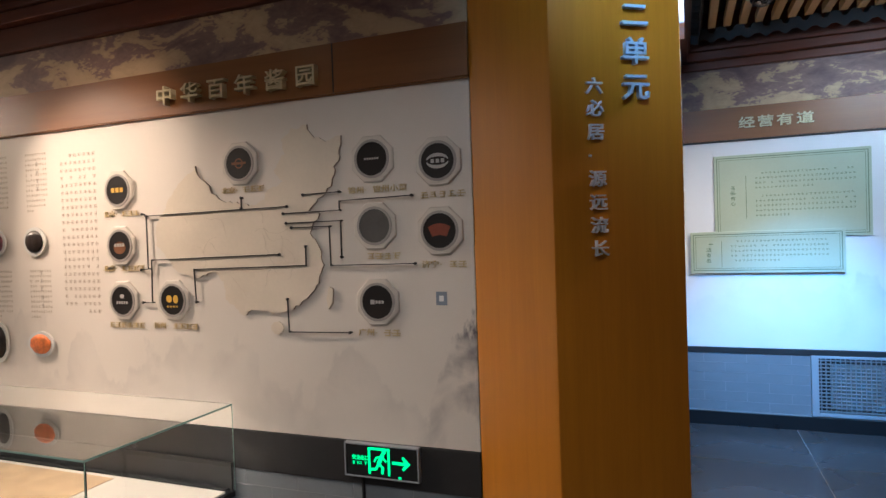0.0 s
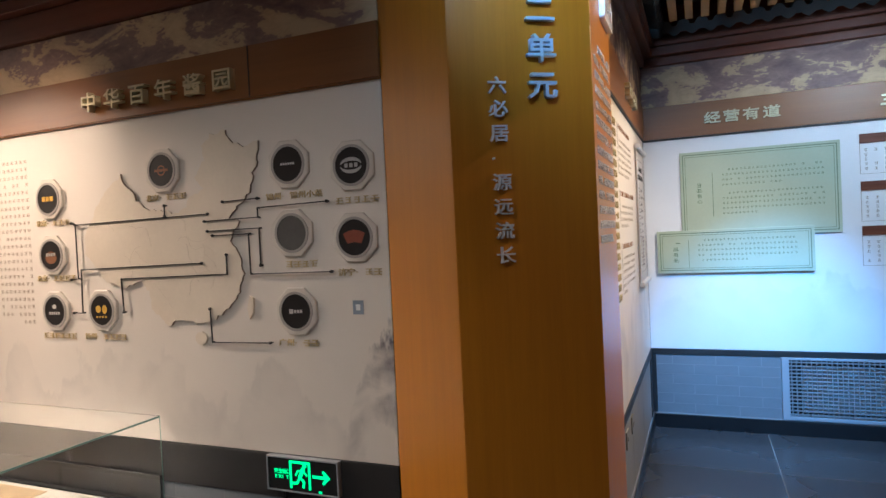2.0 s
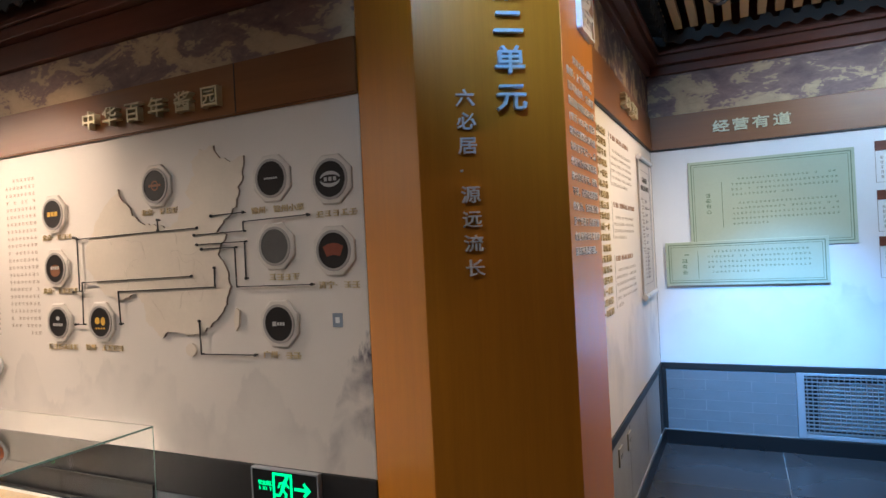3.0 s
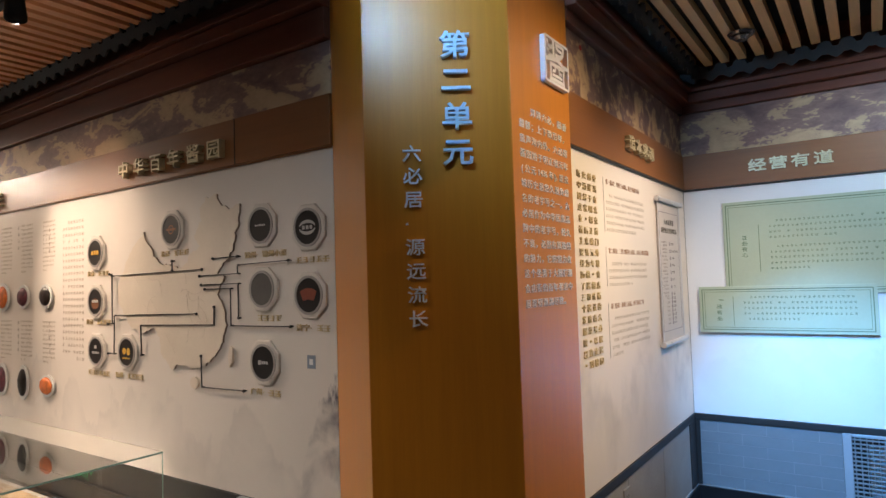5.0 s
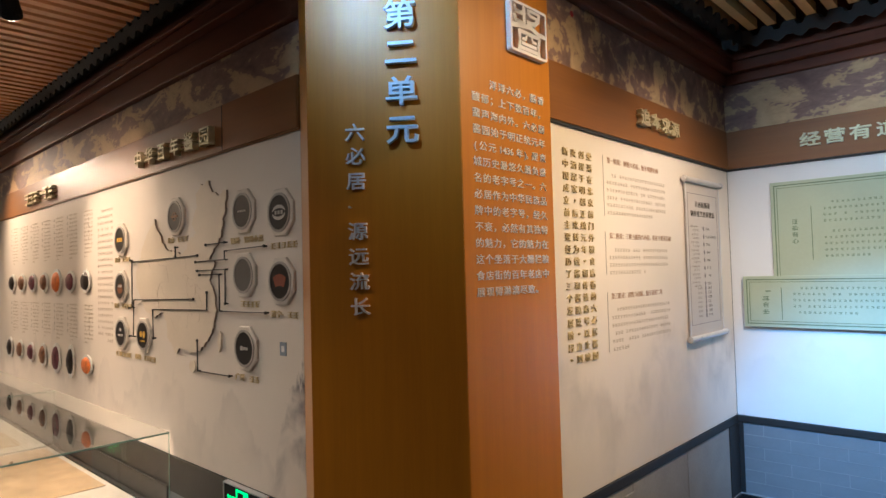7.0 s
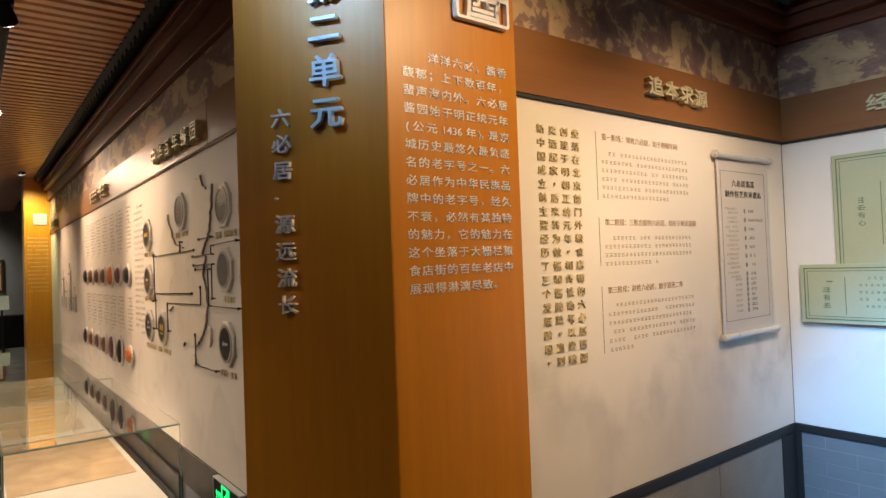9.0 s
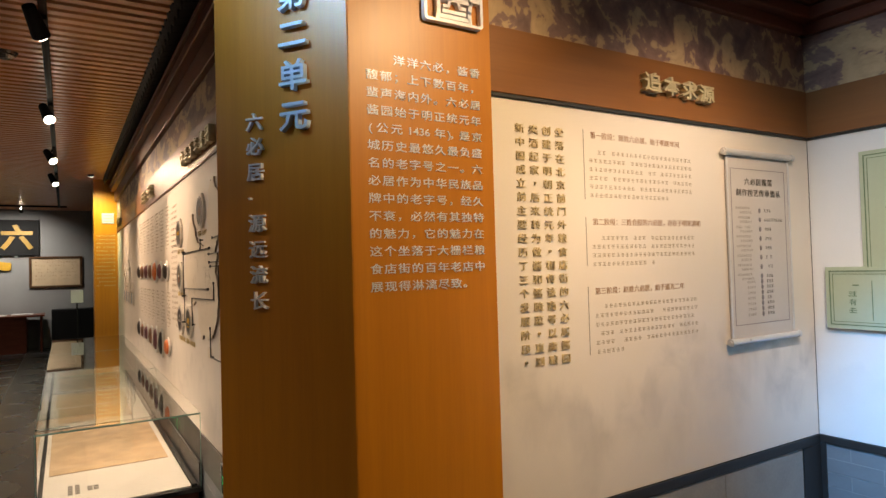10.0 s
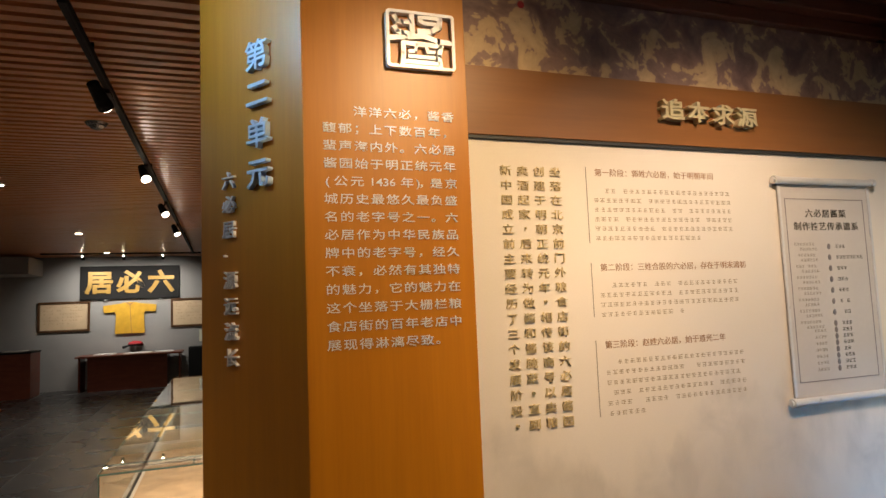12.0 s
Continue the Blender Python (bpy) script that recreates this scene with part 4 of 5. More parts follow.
SECTIONS = [
    ("第一阶段：郭姓六必居，始于明朝年间", 1.987, [(3.605, 1.921, 22), (3.557, 1.887, 24), (3.557, 1.853, 24), (3.557, 1.819, 24), (3.557, 1.785, 24), (3.557, 1.751, 18)], 1.735),
    ("第二阶段：三姓合股的六必居，存在于明末清初", 1.647, [(3.611, 1.584, 22), (3.560, 1.550, 24), (3.560, 1.516, 24), (3.560, 1.482, 14)], 1.476),
    ("第三阶段：赵姓六必居，始于道光二年", 1.377, [(3.614, 1.317, 22), (3.565, 1.282, 24), (3.565, 1.247, 24), (3.565, 1.212, 24), (3.565, 1.177, 24), (3.568, 1.142, 6)], 1.134),
]
for title, z, lines, low in SECTIONS:
    t = thing("printed_text", B_M, "brown printed heading with small text below", "text", "three stages of history")
    for i, ch in enumerate(title):
        character(ch, t, M_BROWN_INK, 3.571 + i * 0.0312, z, 0.029, 0.027, 0.0012, 0.002)
    slab("rule", M_GREY_INK, t, 3.5185, 3.5215, low, z + 0.018, 0, 0.001)
    for x, y, k in lines:
        bars(t, M_PALE_INK, x, y, round(k * 1.02), 0.0165, 0.0258, 0.0006)

t = thing("hanging_scroll", B_M @ Matrix.Translation((4.640, 1.543, 0)), "grey paper scroll with silver rods and a list", "scroll")
slab("sheet", M_SCROLL, t, -0.246, 0.246, -0.431, 0.431, 0.002, 0.010)
for s in (-1, 1):
    slab("border", M_ROD, t, s * 0.246 - 0.006, s * 0.246 + 0.006, -0.415, 0.415, 0.0105, 0.016)
for y0, y1 in ((0.362, 0.365), (-0.365, -0.362)):
    slab("rule", M_ROD_DARK, t, -0.215, 0.215, y0, y1, 0.0102, 0.0112)
for s in (-1, 1):
    slab("rule", M_ROD_DARK, t, s * 0.215 - 0.0015, s * 0.215 + 0.0015, -0.365, 0.365, 0.0102, 0.0112)
for y in (0.436, -0.436):
    bm = bmesh.new()
    rod(bm, (-0.256, y, 0.020), (0.256, y, 0.020), 0.0145, 16)
    r = part("rod", bm, M_ROD, t)
    for s in (-1, 1):
        bm = bmesh.new()
        rod(bm, (s * 0.256, y, 0.020), (s * 0.276, y, 0.020), 0.0175, 16)
        rod(bm, (s * 0.276, y, 0.020), (s * 0.284, y, 0.020), 0.011, 12)
        part("knob", bm, M_ROD, r)
for i, ch in enumerate("六必居酱菜"):
    character(ch, t, M_INK, -0.092 + i * 0.046, 0.305, 0.040, 0.034, 0.0015, 0.008, 0.0102)
for i, ch in enumerate("制作技艺传承谱系"):
    character(ch, t, M_INK, -0.158 + i * 0.045, 0.252, 0.040, 0.034, 0.0015, 0.008, 0.0102)
for i in range(15):
    y = 0.170 - (i * 0.0445 if i < 8 else 7 * 0.0445 + (i - 7) * 0.0255)
    if i < 8:
        bars(t, M_GREY_INK, -0.180, y + 0.010, 7, 0.012, 0.016, 0.0006)
        bars(t, M_GREY_INK, -0.150, y - 0.010, 6, 0.012, 0.016, 0.0006)
    else:
        bars(t, M_GREY_INK, -0.110, y, 4, 0.012, 0.016, 0.0006)
    bm = bmesh.new()
    prism(bm, ring(10, 0.008, 0.012, cx=0.0, cy=y), 0.0102, 0.0122)
    part("bead", bm, M_ROD_DARK, t)
    bars(t, M_INK, 0.045, y, 3 if i != 1 else 8, 0.015, 0.019, 0.0006)
for o in t.children:
    if o.name.startswith("text_line"):
        o.location.z += 0.0102

# red seal print on the frieze
t = thing("red_seal_print", B_M @ Matrix.Translation((3.297, 2.575, 0.002)), "small round red seal printed on the frieze", "seal print")
bm = bmesh.new()
prism(bm, ring(14, 0.013), 0.0, 0.0012)
part("disc", bm, M_RED, t)

# joint in the map header; beyond it the same veneer, darkened for its weaker sheen
t = thing("header_end_panel", MAP_M, "end panel of the header, its weaker sheen drawn as darker brown", "header panel", kind="structure")
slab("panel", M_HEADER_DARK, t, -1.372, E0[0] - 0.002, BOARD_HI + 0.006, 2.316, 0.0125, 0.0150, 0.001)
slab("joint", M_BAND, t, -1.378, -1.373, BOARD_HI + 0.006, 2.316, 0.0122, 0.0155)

# two sockets in the stone base
for y in (3.40, 3.65):
    t = thing("wall_socket", B_M @ Matrix.Translation((y, 0.445, 0)), "small wall socket plate on the stone base", "socket", "sockets of the base")
    slab("plate", M_STONE, t, -0.043, 0.043, -0.043, 0.043, 0.0, 0.008, 0.003)
    for dx in (-0.014, 0.014):
        slab("slot", M_BLACK, t, dx - 0.002, dx + 0.002, -0.010, 0.010, 0.0081, 0.0088)

# ---- white end wall ----
rows = [(ch, x, 2.214, 0.106, 0.082) for ch, x in zip("经营有道", (0.475, 0.597, 0.720, 0.845))]
lettering(C_M, rows, "pale gold raised title characters on a brown header", M_GOLD, 0.030, 0.012)


def text_panel(x0, x1, y0, y1, depth, heading, lines, label):
    t = thing("text_panel", C_M @ Matrix.Translation(((x0 + x1) / 2, (y0 + y1) / 2, 0)), label, "text panel", "green panels of the end wall")
    w, h = (x1 - x0) / 2, (y1 - y0) / 2
    slab("sheet", M_GREEN, t, -w, w, -h, h, depth - 0.008, depth, 0.002)
    for inset, k in ((0.018, 0.005), (0.034, 0.0025)):
        for a, b, c, d in ((-w + inset, w - inset, h - inset - k, h - inset), (-w + inset, w - inset, -h + inset, -h + inset + k), (-w + inset, -w + inset + k, -h + inset, h - inset), (w - inset - k, w - inset, -h + inset, h - inset)):
            slab("border_line", M_GREEN_INK, t, a, b, c, d, depth, depth + 0.0015)
    for i in range(4):
        ob = bars(t, M_GREEN_INK, -w + 0.125, 0.060 - i * 0.040 if h < 0.2 else 0.065 - i * 0.038, 1, 0.030, 0.04, 0.0012, name="heading_line") if heading[i] is None else character(heading[i], t, M_GREEN_INK, -w + 0.125, 0.060 - i * 0.040 if h < 0.2 else 0.065 - i * 0.038, 0.034, 0.030, 0.0012, 0.008, depth, "character")
        if heading[i] is None:
            ob.location.z += depth
    slab("rule", M_GREEN_INK, t, -w + 0.210, -w + 0.213, -0.105 if h < 0.2 else -0.16, 0.085 if h < 0.2 else 0.15, depth, depth + 0.0012)
    for x, y, k in lines:
        ob = bars(t, M_GREEN_INK, -w + x, y, k, 0.0135, 0.0252, 0.0008)
        ob.location.z += depth
    return t


text_panel(0.249, 1.236, 1.378, 1.985, 0.012, (None, None, "有", "心"), [(0.32, 0.165, 23), (0.28, 0.130, 25), (0.28, 0.095, 25), (0.28, 0.060, 15), (0.32, 0.000, 23), (0.28, -0.035, 25), (0.28, -0.070, 25), (0.28, -0.105, 25), (0.28, -0.140, 9)], "large pale green text panel with a double line border")
text_panel(0.077, 1.072, 1.127, 1.431, 0.024, (None, None, "有", None), [(0.32, 0.080, 23), (0.28, 0.045, 25), (0.28, 0.010, 25), (0.28, -0.025, 25), (0.28, -0.060, 13)], "long pale green text panel with a double line border")
t = thing("raised_lettering", C_M, "pale gold raised title of the next section, partly seen", "lettering")
bars(t, M_GOLD, 1.515, 2.214, 2, 0.082, 0.123, 0.030, name="title_mark")
for z in (1.978, 1.670, 1.380):
    t = thing("timeline_entry", C_M @ Matrix.Translation((1.345, z, 0)), "dark brown bar above a white entry with upright text", "text panel", "timeline entries")
    slab("bar", M_BEAM, t, 0.0, 0.42, -0.030, 0.030, 0.0, 0.008, 0.001)
    for x in (0.0, 0.417):
        slab("border_line", M_GREY_INK, t, x, x + 0.003, -0.23, -0.031, 0.0, 0.001)
    slab("border_line", M_GREY_INK, t, 0.003, 0.417, -0.23, -0.228, 0.0, 0.001)
    for i in range(7):
        bars(t, M_GREY_INK, 0.035 + i * 0.055, -0.075, 5, 0.020, 0.030, 0.001, vertical=True)

# radiator grille in the wall base
t = thing("radiator_grille", C_M @ Matrix.Translation((0.850, 0.108, 0)), "grey-blue steel radiator grille of crossed bars", "grille")
GW, GH = 1.418, 0.440
# near-black sheet puts the shade of the hollow behind the bars into colour
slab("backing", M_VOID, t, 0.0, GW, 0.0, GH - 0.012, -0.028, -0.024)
slab("radiator", M_WHITE, t, 0.13, GW - 0.1, 0.05, GH - 0.07, -0.0235, -0.016, 0.003, "pale metal radiator behind the bars")
for a, b, c, d in ((0, 0.045, 0, GH - 0.012), (GW - 0.045, GW, 0, GH - 0.012), (0.046, GW - 0.046, 0, 0.024), (0.046, GW - 0.046, GH - 0.030, GH - 0.012)):
    slab("frame_bar", M_STEEL, t, a, b, c, d, -0.022, 0.012, 0.002)
bm = bmesh.new()
box(bm, -0.0026, 0.0026, 0.025, GH - 0.031, -0.002, 0.010)
UP = mesh_of("upright_bar", bm, M_GRILLE)
bm = bmesh.new()
box(bm, 0.046, GW - 0.046, -0.0034, 0.0034, -0.008, 0.006)
FLAT = mesh_of("cross_bar", bm, M_GRILLE)
k = int((GW - 0.09) / 0.030)
for i in range(k):
    ob = new("upright_bar", UP)
    ob.parent = t
    ob.location = (0.060 + i * 0.030, 0, 0)
for i in range(15):
    ob = new("cross_bar", FLAT)
    ob.parent = t
    ob.location = (0, 0.038 + i * 0.0255, 0.003)

# ---- glass cases along the map board ----


def glass_case(x0, x1, docs):
    """Low glass case on a dark plinth, its back to the wall; x0 is the end further from the pillar."""
    t = thing("glass_case", Matrix.Translation((x0, 1.66, 0)), "low glass display case with aged documents on white cloth", "display case", "glass cases along the board")
    w, d, lo, hi, g = x1 - x0, MAP_Y - 0.012 - 1.66, 0.285, 0.700, 0.008
    slab("plinth", M_REDWOOD, t, 0.03, w - 0.03, 0.03, d - 0.01, 0.0, lo - 0.03, 0.004)
    slab("deck", M_BLACK, t, 0.0, w, 0.0, d, lo - 0.029, lo, 0.003)
    panes = (("pane_front", 0, w, 0, g, lo + 0.001, hi - g - 0.001), ("pane_end", 0, g, g + 0.001, d, lo + 0.001, hi - g - 0.001), ("pane_end", w - g, w, g + 0.001, d, lo + 0.001, hi - g - 0.001), ("pane_top", 0, w, 0, d, hi - g, hi))
    for name, a, b, c, e, f, h in panes:
        ob = slab(name, M_GLASS, t, a, b, c, e, f, h)
        ob.visible_shadow = False
    # polished edges
    for a, b, c, e, f, h in ((-0.0015, -0.0002, 0, d, hi - g, hi), (w + 0.0002, w + 0.0015, 0, d, hi - g, hi), (0, w, -0.0015, -0.0002, hi - g, hi), (w + 0.0002, w + 0.0012, 0, 0.004, lo, hi - g), (w + 0.0002, w + 0.0012, d - 0.004, d, lo, hi - g)):
        slab("glass_edge", M_GLASS_EDGE, t, a, b, c, e, f, h)
    slab("cloth", M_TRAY, t, 0.02, w - 0.02, 0.02, d - 0.05, lo + 0.001, lo + 0.012, 0.003)
    slab("back_panel", M_BAND, t, 0.012, w - 0.012, d - 0.012, d - 0.003, lo + 0.001, 0.42, 0.002)
    slab("rail", M_BLACK, t, 0.02, w - 0.02, d - 0.048, d - 0.02, lo + 0.001, lo + 0.02, 0.002)
    for a, b, c, e in docs:
        tagged(slab("document", M_PAPER, t, a, b, c, e, lo + 0.0125, lo + 0.016, 0.001), "aged brown paper document")
    bm = bmesh.new()
    for i in range(2):
        for j in range(4):
            box(bm, w - 0.42 + j * 0.045, w - 0.385 + j * 0.045, 0.14 + i * 0.035, 0.163 + i * 0.035, lo + 0.0122, lo + 0.0130)
    for i in range(2):
        for j in range(2):
            box(bm, w - 0.36 + j * 0.045, w - 0.325 + j * 0.045, 0.235 + i * 0.03, 0.26 + i * 0.03, lo + 0.0122, lo + 0.0130)
    tagged(part("caption_line", bm, M_INK, t), kind="stuff")
    return t


glass_case(-3.965, -1.99, [(0.06, 1.29, 0.045, 0.70)])
glass_case(-5.665, -3.980, [(0.10, 0.80, 0.06, 0.64), (0.88, 1.50, 0.08, 0.62)])
glass_case(-7.360, -5.680, [(0.10, 0.70, 0.06, 0.64), (0.80, 1.55, 0.08, 0.62)])

# bars of text on the second pillar
t = thing("raised_lettering", wall_frame((P2_X, MAP_Y - 0.288, 0), (0, 1, 0)), "silver raised paragraph on the second pillar", "lettering")
for i in range(14):
    bars(t, M_BRONZE, 0.030, 2.05 - i * 0.055, 8, 0.020, 0.030, 0.004, name="text_line")
t = thing("seal_emblem", wall_frame((P2_X, MAP_Y - 0.12, 2.30), (0, 1, 0)), "silver square seal on the second pillar", "emblem")
slab("plate", M_STEEL, t, -0.08, 0.08, -0.075, 0.075, 0.0, 0.012, 0.004)
for i in range(3):
    slab("groove", M_BRONZE, t, -0.06, 0.06, -0.05 + i * 0.04, -0.035 + i * 0.04, 0.0121, 0.0135)

# ---- track, lamps and ceiling fixtures ----
t = thing("lighting_track", Matrix.Translation((0, TRACK_Y, 2.79)), "black ceiling lighting track", "lighting track")
slab("rail", M_BLACK, t, -12.0, -0.8, -0.018, 0.018, -0.018, 0.018, 0.003)
# near-black strip draws the shaded slot of the rail
slab("channel", M_VOID, t, -11.98, -0.82, -0.006, 0.006, -0.0195, -0.0182)
for x in (-11.5, -9.0, -6.5, -4.0, -1.4):
    slab("hanger", M_BLACK, t, x - 0.01, x + 0.01, -0.008, 0.008, 0.018, 0.10)


def track_head(eye, target, lens, group, mount_z, label):
    d = (Vector(target) - Vector(eye)).normalized()
    t = thing("track_spotlight", Matrix.Translation(eye), label, "spotlight", group)
    q = d * -0.05
    bm = bmesh.new()
    rod(bm, q, q - d * 0.13, 0.040, 18, 0.030)
    rod(bm, q + d * 0.028, q, 0.042, 18)
    part("can", bm, M_BLACK, t)
    bm = bmesh.new()
    rod(bm, q + d * 0.032, q + d * 0.029, 0.036, 18)
    part("lens", bm, lens, t)
    p = q - d * 0.07
    bm = bmesh.new()
    top = Vector((0, 0, mount_z - eye[2]))
    rod(bm, p, top, 0.008, 8)
    box(bm, top.x - 0.05, top.x + 0.05, top.y - 0.016, top.y + 0.016, top.z - 0.024, top.z)
    part("stem", bm, M_BLACK, t)
    return t


for eye, target, watts, cone in TRACK_HEADS:
    track_head(eye, target, M_LAMP, "spotlights of the track", 2.772, "black track spotlight aimed at the board, lit")
# the last three of these housings belong to the added fill lamps
for eye, target, watts, colour, cone in ROOM_HEADS:
    track_head(eye, target, M_LAMP_DIM, "spotlights of the second space", 3.022, "small black ceiling spotlight, lit, some added as unseen fill")
# round housings for seen and added fill lamps alike; (-1.2, -2.6) is added too
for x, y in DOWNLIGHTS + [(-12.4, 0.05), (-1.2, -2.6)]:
    t = thing("downlight", Matrix.Translation((x, y, CEIL - 0.004)), "small recessed round downlight, several of them added fill", "downlight", "downlights")
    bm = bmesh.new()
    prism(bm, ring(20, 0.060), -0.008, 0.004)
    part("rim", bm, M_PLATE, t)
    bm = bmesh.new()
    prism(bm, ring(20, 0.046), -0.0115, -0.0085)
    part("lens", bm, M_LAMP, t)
# round fittings under the slats: one in each space
for x, y in ((0.52, 4.40), (-2.80, 1.50)):
    t = thing("ceiling_fitting", Matrix.Translation((x, y, CEIL)), "flat round metal ceiling fitting", "ceiling fitting")
    bm = bmesh.new()
    rod(bm, (0, 0, -0.016), (0, 0, 0.0), 0.062, 24, 0.072)
    part("body", bm, M_CHROME, t)
    bm = bmesh.new()
    rod(bm, (0, 0, -0.040), (0, 0, -0.0225), 0.030, 18, 0.050)
    part("dome", bm, M_CHROME, t)

# ---- far end of the first space ----
FAR_M = wall_frame((FAR_X, 0, 0), (0, 1, 0))
t = thing("name_board", FAR_M @ Matrix.Translation((0.355, 2.29, 0)), "black hanging board with three large gilded characters", "sign board")
slab("board", M_BLACK, t, -1.0, 1.0, -0.365, 0.365, 0.02, 0.06, 0.006)
for i, ch in enumerate("居必六"):
    character(ch, t, M_GOLD_SIDE, -0.62 + i * 0.62, 0.0, 0.56, 0.52, 0.025, 0.035, 0.0605)
for s in (-0.5, 0.6):
    slab("bracket", M_STEEL, t, s - 0.03, s + 0.03, -0.40, -0.366, 0.0, 0.07, 0.004)


def framed(y0, y1, z0, z1):
    t = thing("framed_document", FAR_M @ Matrix.Translation(((y0 + y1) / 2, (z0 + z1) / 2, 0)), "aged document in a dark wooden frame on the grey wall", "framed document", "framed documents")
    w, h = (y1 - y0) / 2, (z1 - z0) / 2
    for a, b, c, d in ((-w, w, h - 0.045, h), (-w, w, -h, -h + 0.045), (-w, -w + 0.045, -h + 0.046, h - 0.046), (w - 0.045, w, -h + 0.046, h - 0.046)):
        slab("frame_side", M_FRAME, t, a, b, c, d, 0.002, 0.035, 0.004)
    slab("sheet", M_OLD_PAPER, t, -w + 0.045, w - 0.045, -h + 0.045, h - 0.045, 0.004, 0.012)
    for i in range(6):
        bars(t, M_BROWN_INK, -w + 0.12, h - 0.12 - i * 0.07, int((2 * w - 0.2) / 0.05), 0.026, 0.05, 0.013, fill=0.6)


framed(-1.44, -0.45, 1.25, 1.90)
framed(1.17, 2.12, 1.25, 1.90)

t = thing("silk_robe", FAR_M @ Matrix.Translation((0.34, 1.49, 0)), "yellow silk robe spread flat on the grey wall", "robe")
bm = bmesh.new()
prism(bm, [(-0.30, -0.34), (0.30, -0.34), (0.27, 0.10), (0.30, 0.16), (0.52, 0.12), (0.54, 0.29), (0.20, 0.33), (0.08, 0.36), (-0.08, 0.36), (-0.20, 0.33), (-0.54, 0.29), (-0.52, 0.12), (-0.30, 0.16), (-0.27, 0.10)], 0.01, 0.05)
bmesh.ops.bevel(bm, geom=list(bm.edges), offset=0.012, segments=2, affect="EDGES")
part("cloth", bm, M_ROBE, t)
bm = bmesh.new()
stroke(bm, [(-0.06, 0.35), (0.0, 0.30), (0.06, 0.35)], 0.02, 0.006)
stroke(bm, [(0.0, 0.30), (0.03, -0.33)], 0.010, 0.004)
part("collar", bm, M_BROWN_INK, t, m=Matrix.Translation((0, 0, 0.0502)))

t = thing("display_table", Matrix.Translation((FAR_X + 0.42, 0.43, 0)), "dark red wooden display table", "table")
slab("tabletop", M_REDWOOD, t, -0.36, 0.36, -1.02, 1.02, 0.700, 0.735, 0.006)
slab("body", M_REDWOOD, t, -0.30, 0.28, -0.80, 0.72, 0.0, 0.699, 0.006)
slab("side_panel", M_REDWOOD, t, -0.28, 0.24, -0.98, -0.94, 0.0, 0.699, 0.004)
slab("side_panel", M_REDWOOD, t, -0.28, 0.24, 0.94, 0.98, 0.0, 0.699, 0.004)
for y, w, z in ((-0.52, 0.20, 0.05), (0.12, 0.26, 0.03), (0.64, 0.18, 0.04)):
    t = thing("exhibit_tray", Matrix.Translation((FAR_X + 0.42, 0.43 + y, 0.7355)), "white tray with a paper exhibit on the table", "tray", "trays on the table")
    slab("base", M_WHITE, t, -0.16, 0.16, -w, w, 0.0, z * 0.4, 0.002)
    slab("sheet", M_WHITE, t, -0.12, 0.10, -w * 0.8, w * 0.8, z * 0.4 + 0.0005, z * 0.4 + 0.006, 0.002)
t = thing("old_hat", Matrix.Translation((FAR_X + 0.10, 0.46, 0.93)), "black hat with red top on a thin stand", "hat")
bm = bmesh.new()
bmesh.ops.create_uvsphere(bm, u_segments=16, v_segments=8, radius=1, matrix=Matrix.Diagonal((0.12, 0.15, 0.055, 1)))
part("crown", bm, M_RED, t)
bm = bmesh.new()
rod(bm, (0, 0, -0.05), (0, 0, -0.02), 0.15, 18, 0.165)
rod(bm, (0, -0.14, -0.045), (0, -0.26, -0.075), 0.018, 8, 0.03)
part("brim", bm, M_BLACK, t)
bm = bmesh.new()
rod(bm, (0, 0, -0.1945), (0, 0, -0.05), 0.015, 10, 0.012)
part("stand", bm, M_STEEL, t)

t = thing("low_cabinet", Matrix.Translation((FAR_X + 0.25, 1.98, 0)), "low black cabinet against the grey wall", "cabinet")
slab("body", M_BLACK, t, -0.24, 0.22, -0.42, 0.62, 0.0, 0.80, 0.006)
slab("door", M_BLACK, t, 0.221, 0.236, -0.41, 0.095, 0.06, 0.77, 0.003)
slab("door", M_BLACK, t, 0.221, 0.236, 0.105, 0.61, 0.06, 0.77, 0.003)
t = thing("label_stand", Matrix.Translation((-10.4, 1.97, 0)), "white tilted label card on a slim black post", "label stand")
bm = bmesh.new()
rod(bm, (0, 0, 0.0), (0, 0, 1.06), 0.012, 10)
rod(bm, (0, 0, 0.0), (0, 0, 0.015), 0.12, 20)
part("post", bm, M_BLACK, t)
bm = bmesh.new()
box(bm, -0.12, 0.12, -0.09, 0.09, -0.006, 0.006, 0.002)
part("card", bm, M_WHITE, t, m=pose(0.0, 0, 1.14, 0, 62, 0))

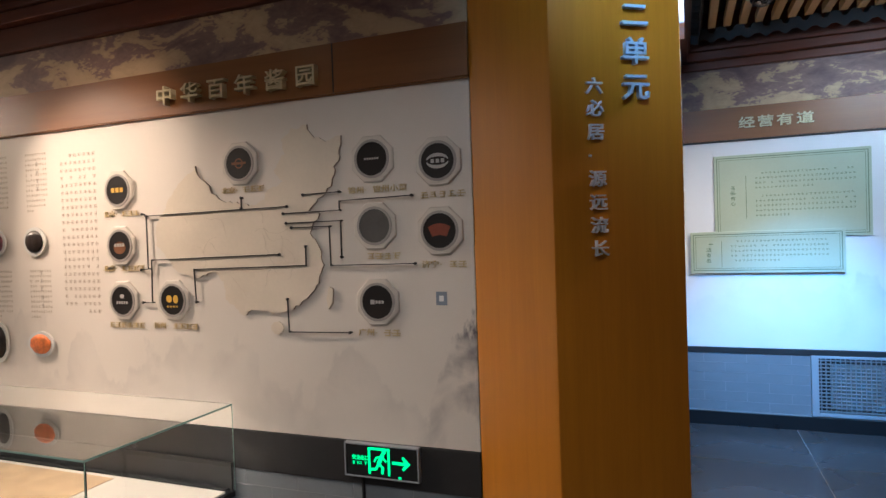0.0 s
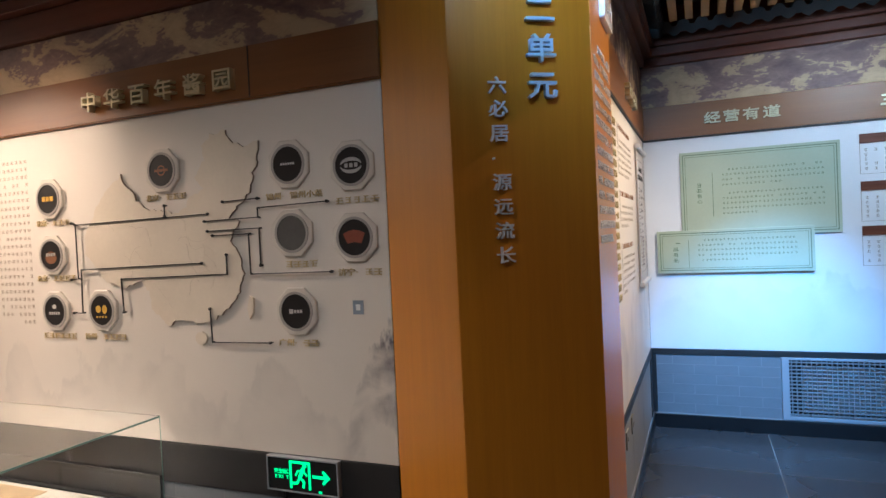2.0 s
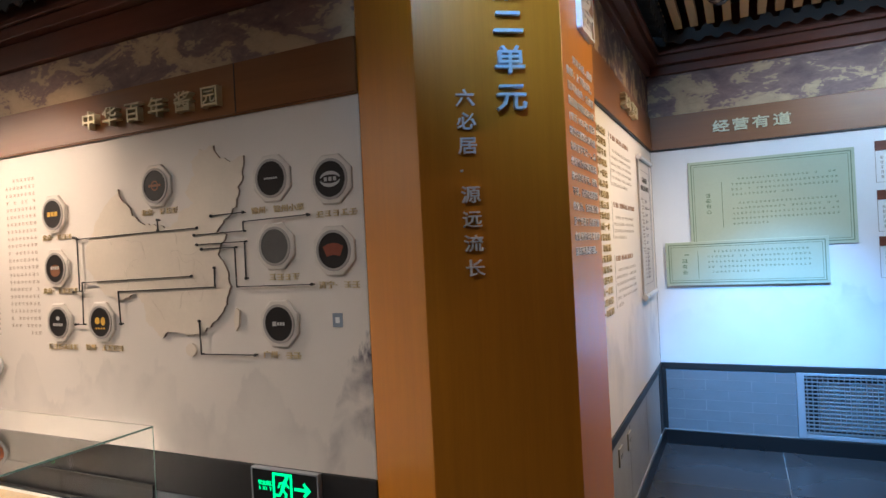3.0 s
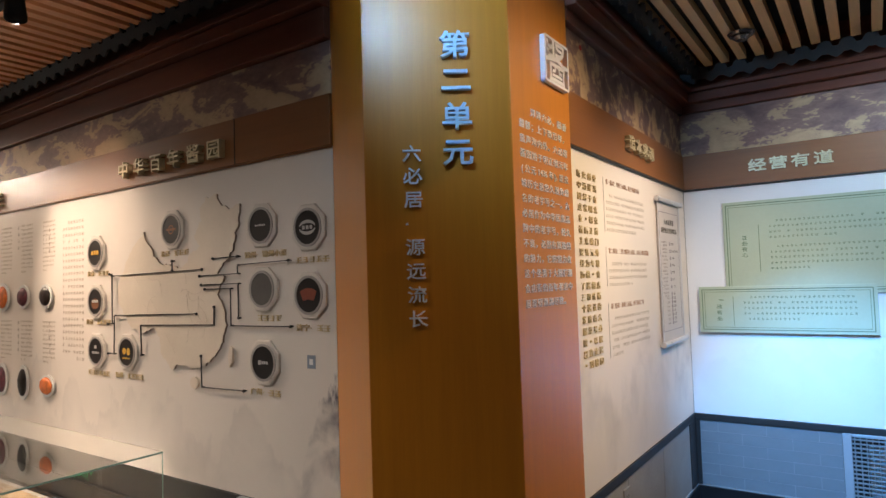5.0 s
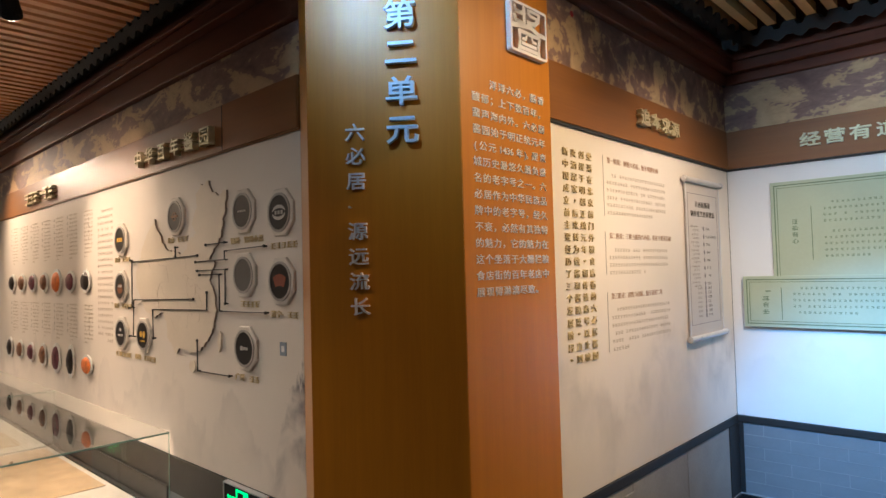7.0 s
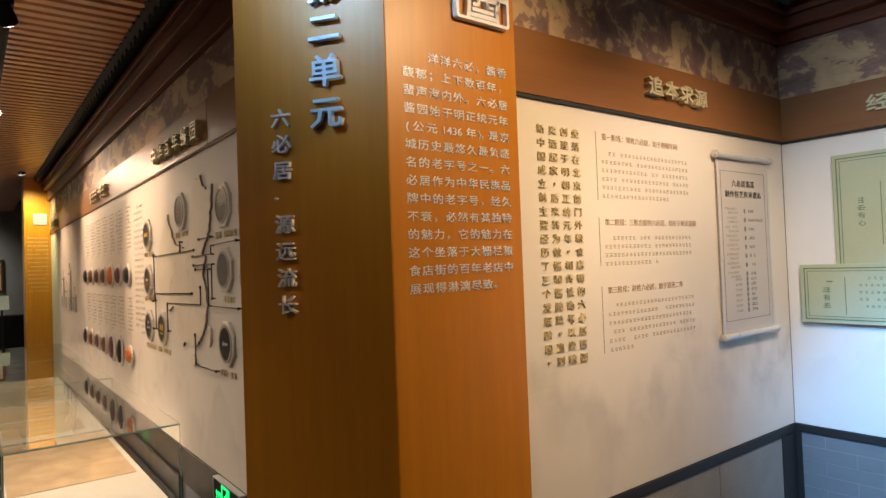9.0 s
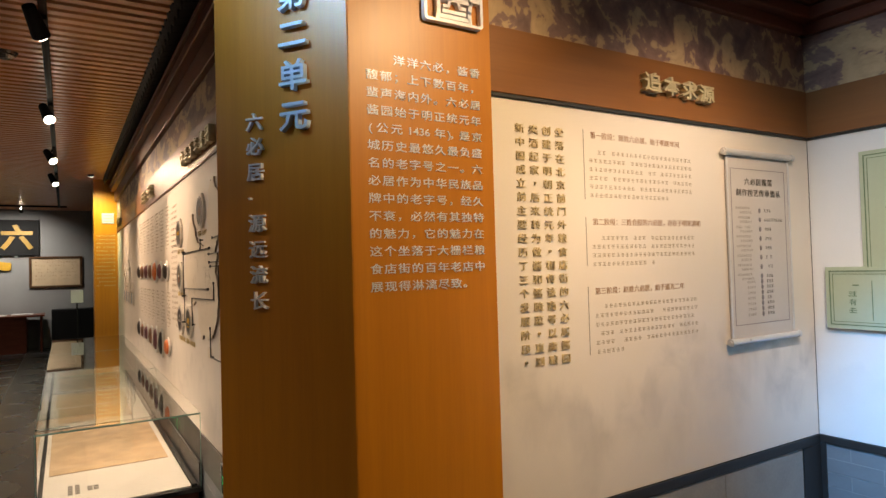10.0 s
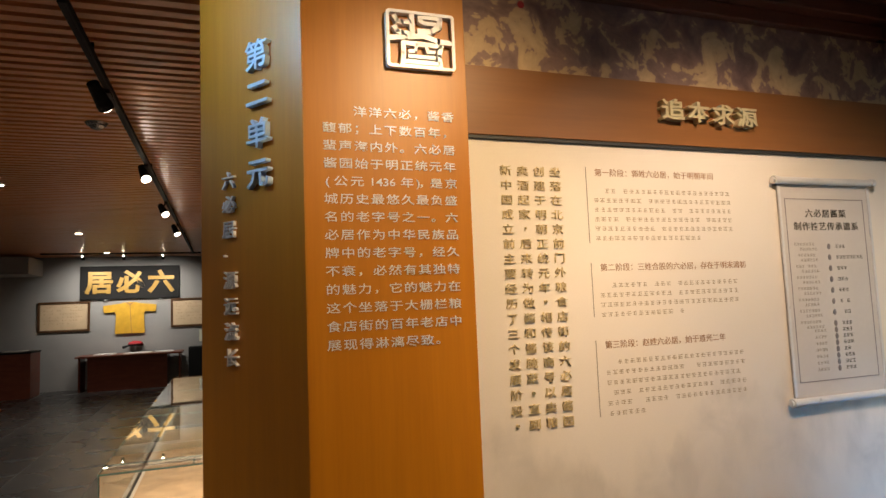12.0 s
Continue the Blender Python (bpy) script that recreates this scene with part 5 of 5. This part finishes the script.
t = thing("showcase", Matrix.Translation((FAR_X + 0.75, -2.15, 0)), "dark red showcase with pale documents on its top", "showcase")
slab("body", M_REDWOOD, t, -0.40, 0.30, -0.9, 0.85, 0.0, 0.88, 0.006)
slab("top", M_BLACK, t, -0.42, 0.32, -0.92, 0.87, 0.881, 0.91, 0.004)
for y in (-0.5, 0.0, 0.5):
    slab("document", M_TRAY, t, -0.25, 0.18, y - 0.18, y + 0.18, 0.9105, 0.925, 0.003)
t = thing("hanging_soffit", Matrix.Translation((FAR_X + 0.75, -2.15, 0)), "pale boxed soffit over the showcase", "soffit", kind="structure")
slab("box", M_WALL, t, -0.74, 0.32, -0.95, 0.80, 2.45, 2.80, 0.006)
slab("lip", M_MORTAR, t, 0.321, 0.335, -0.95, 0.80, 2.45, 2.49, 0.002)
t = thing("lighting_track", Matrix.Translation((FAR_X + 1.1, 0.35, 2.84)), "short black track with three lamps by the far wall", "lighting track")
slab("rail", M_BLACK, t, -0.016, 0.016, -1.5, 1.5, -0.016, 0.016, 0.003)
for y in (-0.75, 0.0, 0.75):
    bm = bmesh.new()
    rod(bm, (0, y, -0.02), (-0.05, y, -0.12), 0.035, 16, 0.03)
    h = part("can", bm, M_BLACK, t)
    bm = bmesh.new()
    rod(bm, (0.036, y, -0.05), (0.039, y, -0.05), 0.016, 12)
    part("lens", bm, M_LAMP, h)

# ---- pieces: bricks and floor tiles ----
for t, x0, x1, y0, y1, courses in BASES:
    ch = (y1 - y0) / courses
    meshes = {}
    for c in range(courses):
        x = x0 - (0.145 if c % 2 else 0.0)
        while x < x1 - 0.004:
            a, b = max(x, x0), min(x + 0.290, x1)
            if b - a > 0.02:
                key = round(b - a, 3)
                if key not in meshes:
                    meshes[key] = brick_mesh(key - 0.0035, ch - 0.0035)
                ob = new("brick", meshes[key])
                ob.parent = t
                ob.location = ((a + b) / 2, y0 + (c + 0.5) * ch, RNG.uniform(-0.0012, 0.0))
            x += 0.290

bm = bmesh.new()
box(bm, -0.3982, 0.3982, -0.3982, 0.3982, -0.012, 0.0, 0.0015)
TILE = mesh_of("floor_tile", bm, M_TILE)
for i in range(-18, 6):
    for j in range(-10, 2):
        x, y = 0.753 + (i + 0.5) * 0.8, 4.335 + (j + 0.5) * 0.8
        if X_LO - 0.3 < x < X_HI + 0.3 and Y_LO - 0.3 < y < C_Y + 0.5:
            ob = new("floor_tile", TILE)
            ob.parent = floor
            ob.location = (x, y, 0.0)
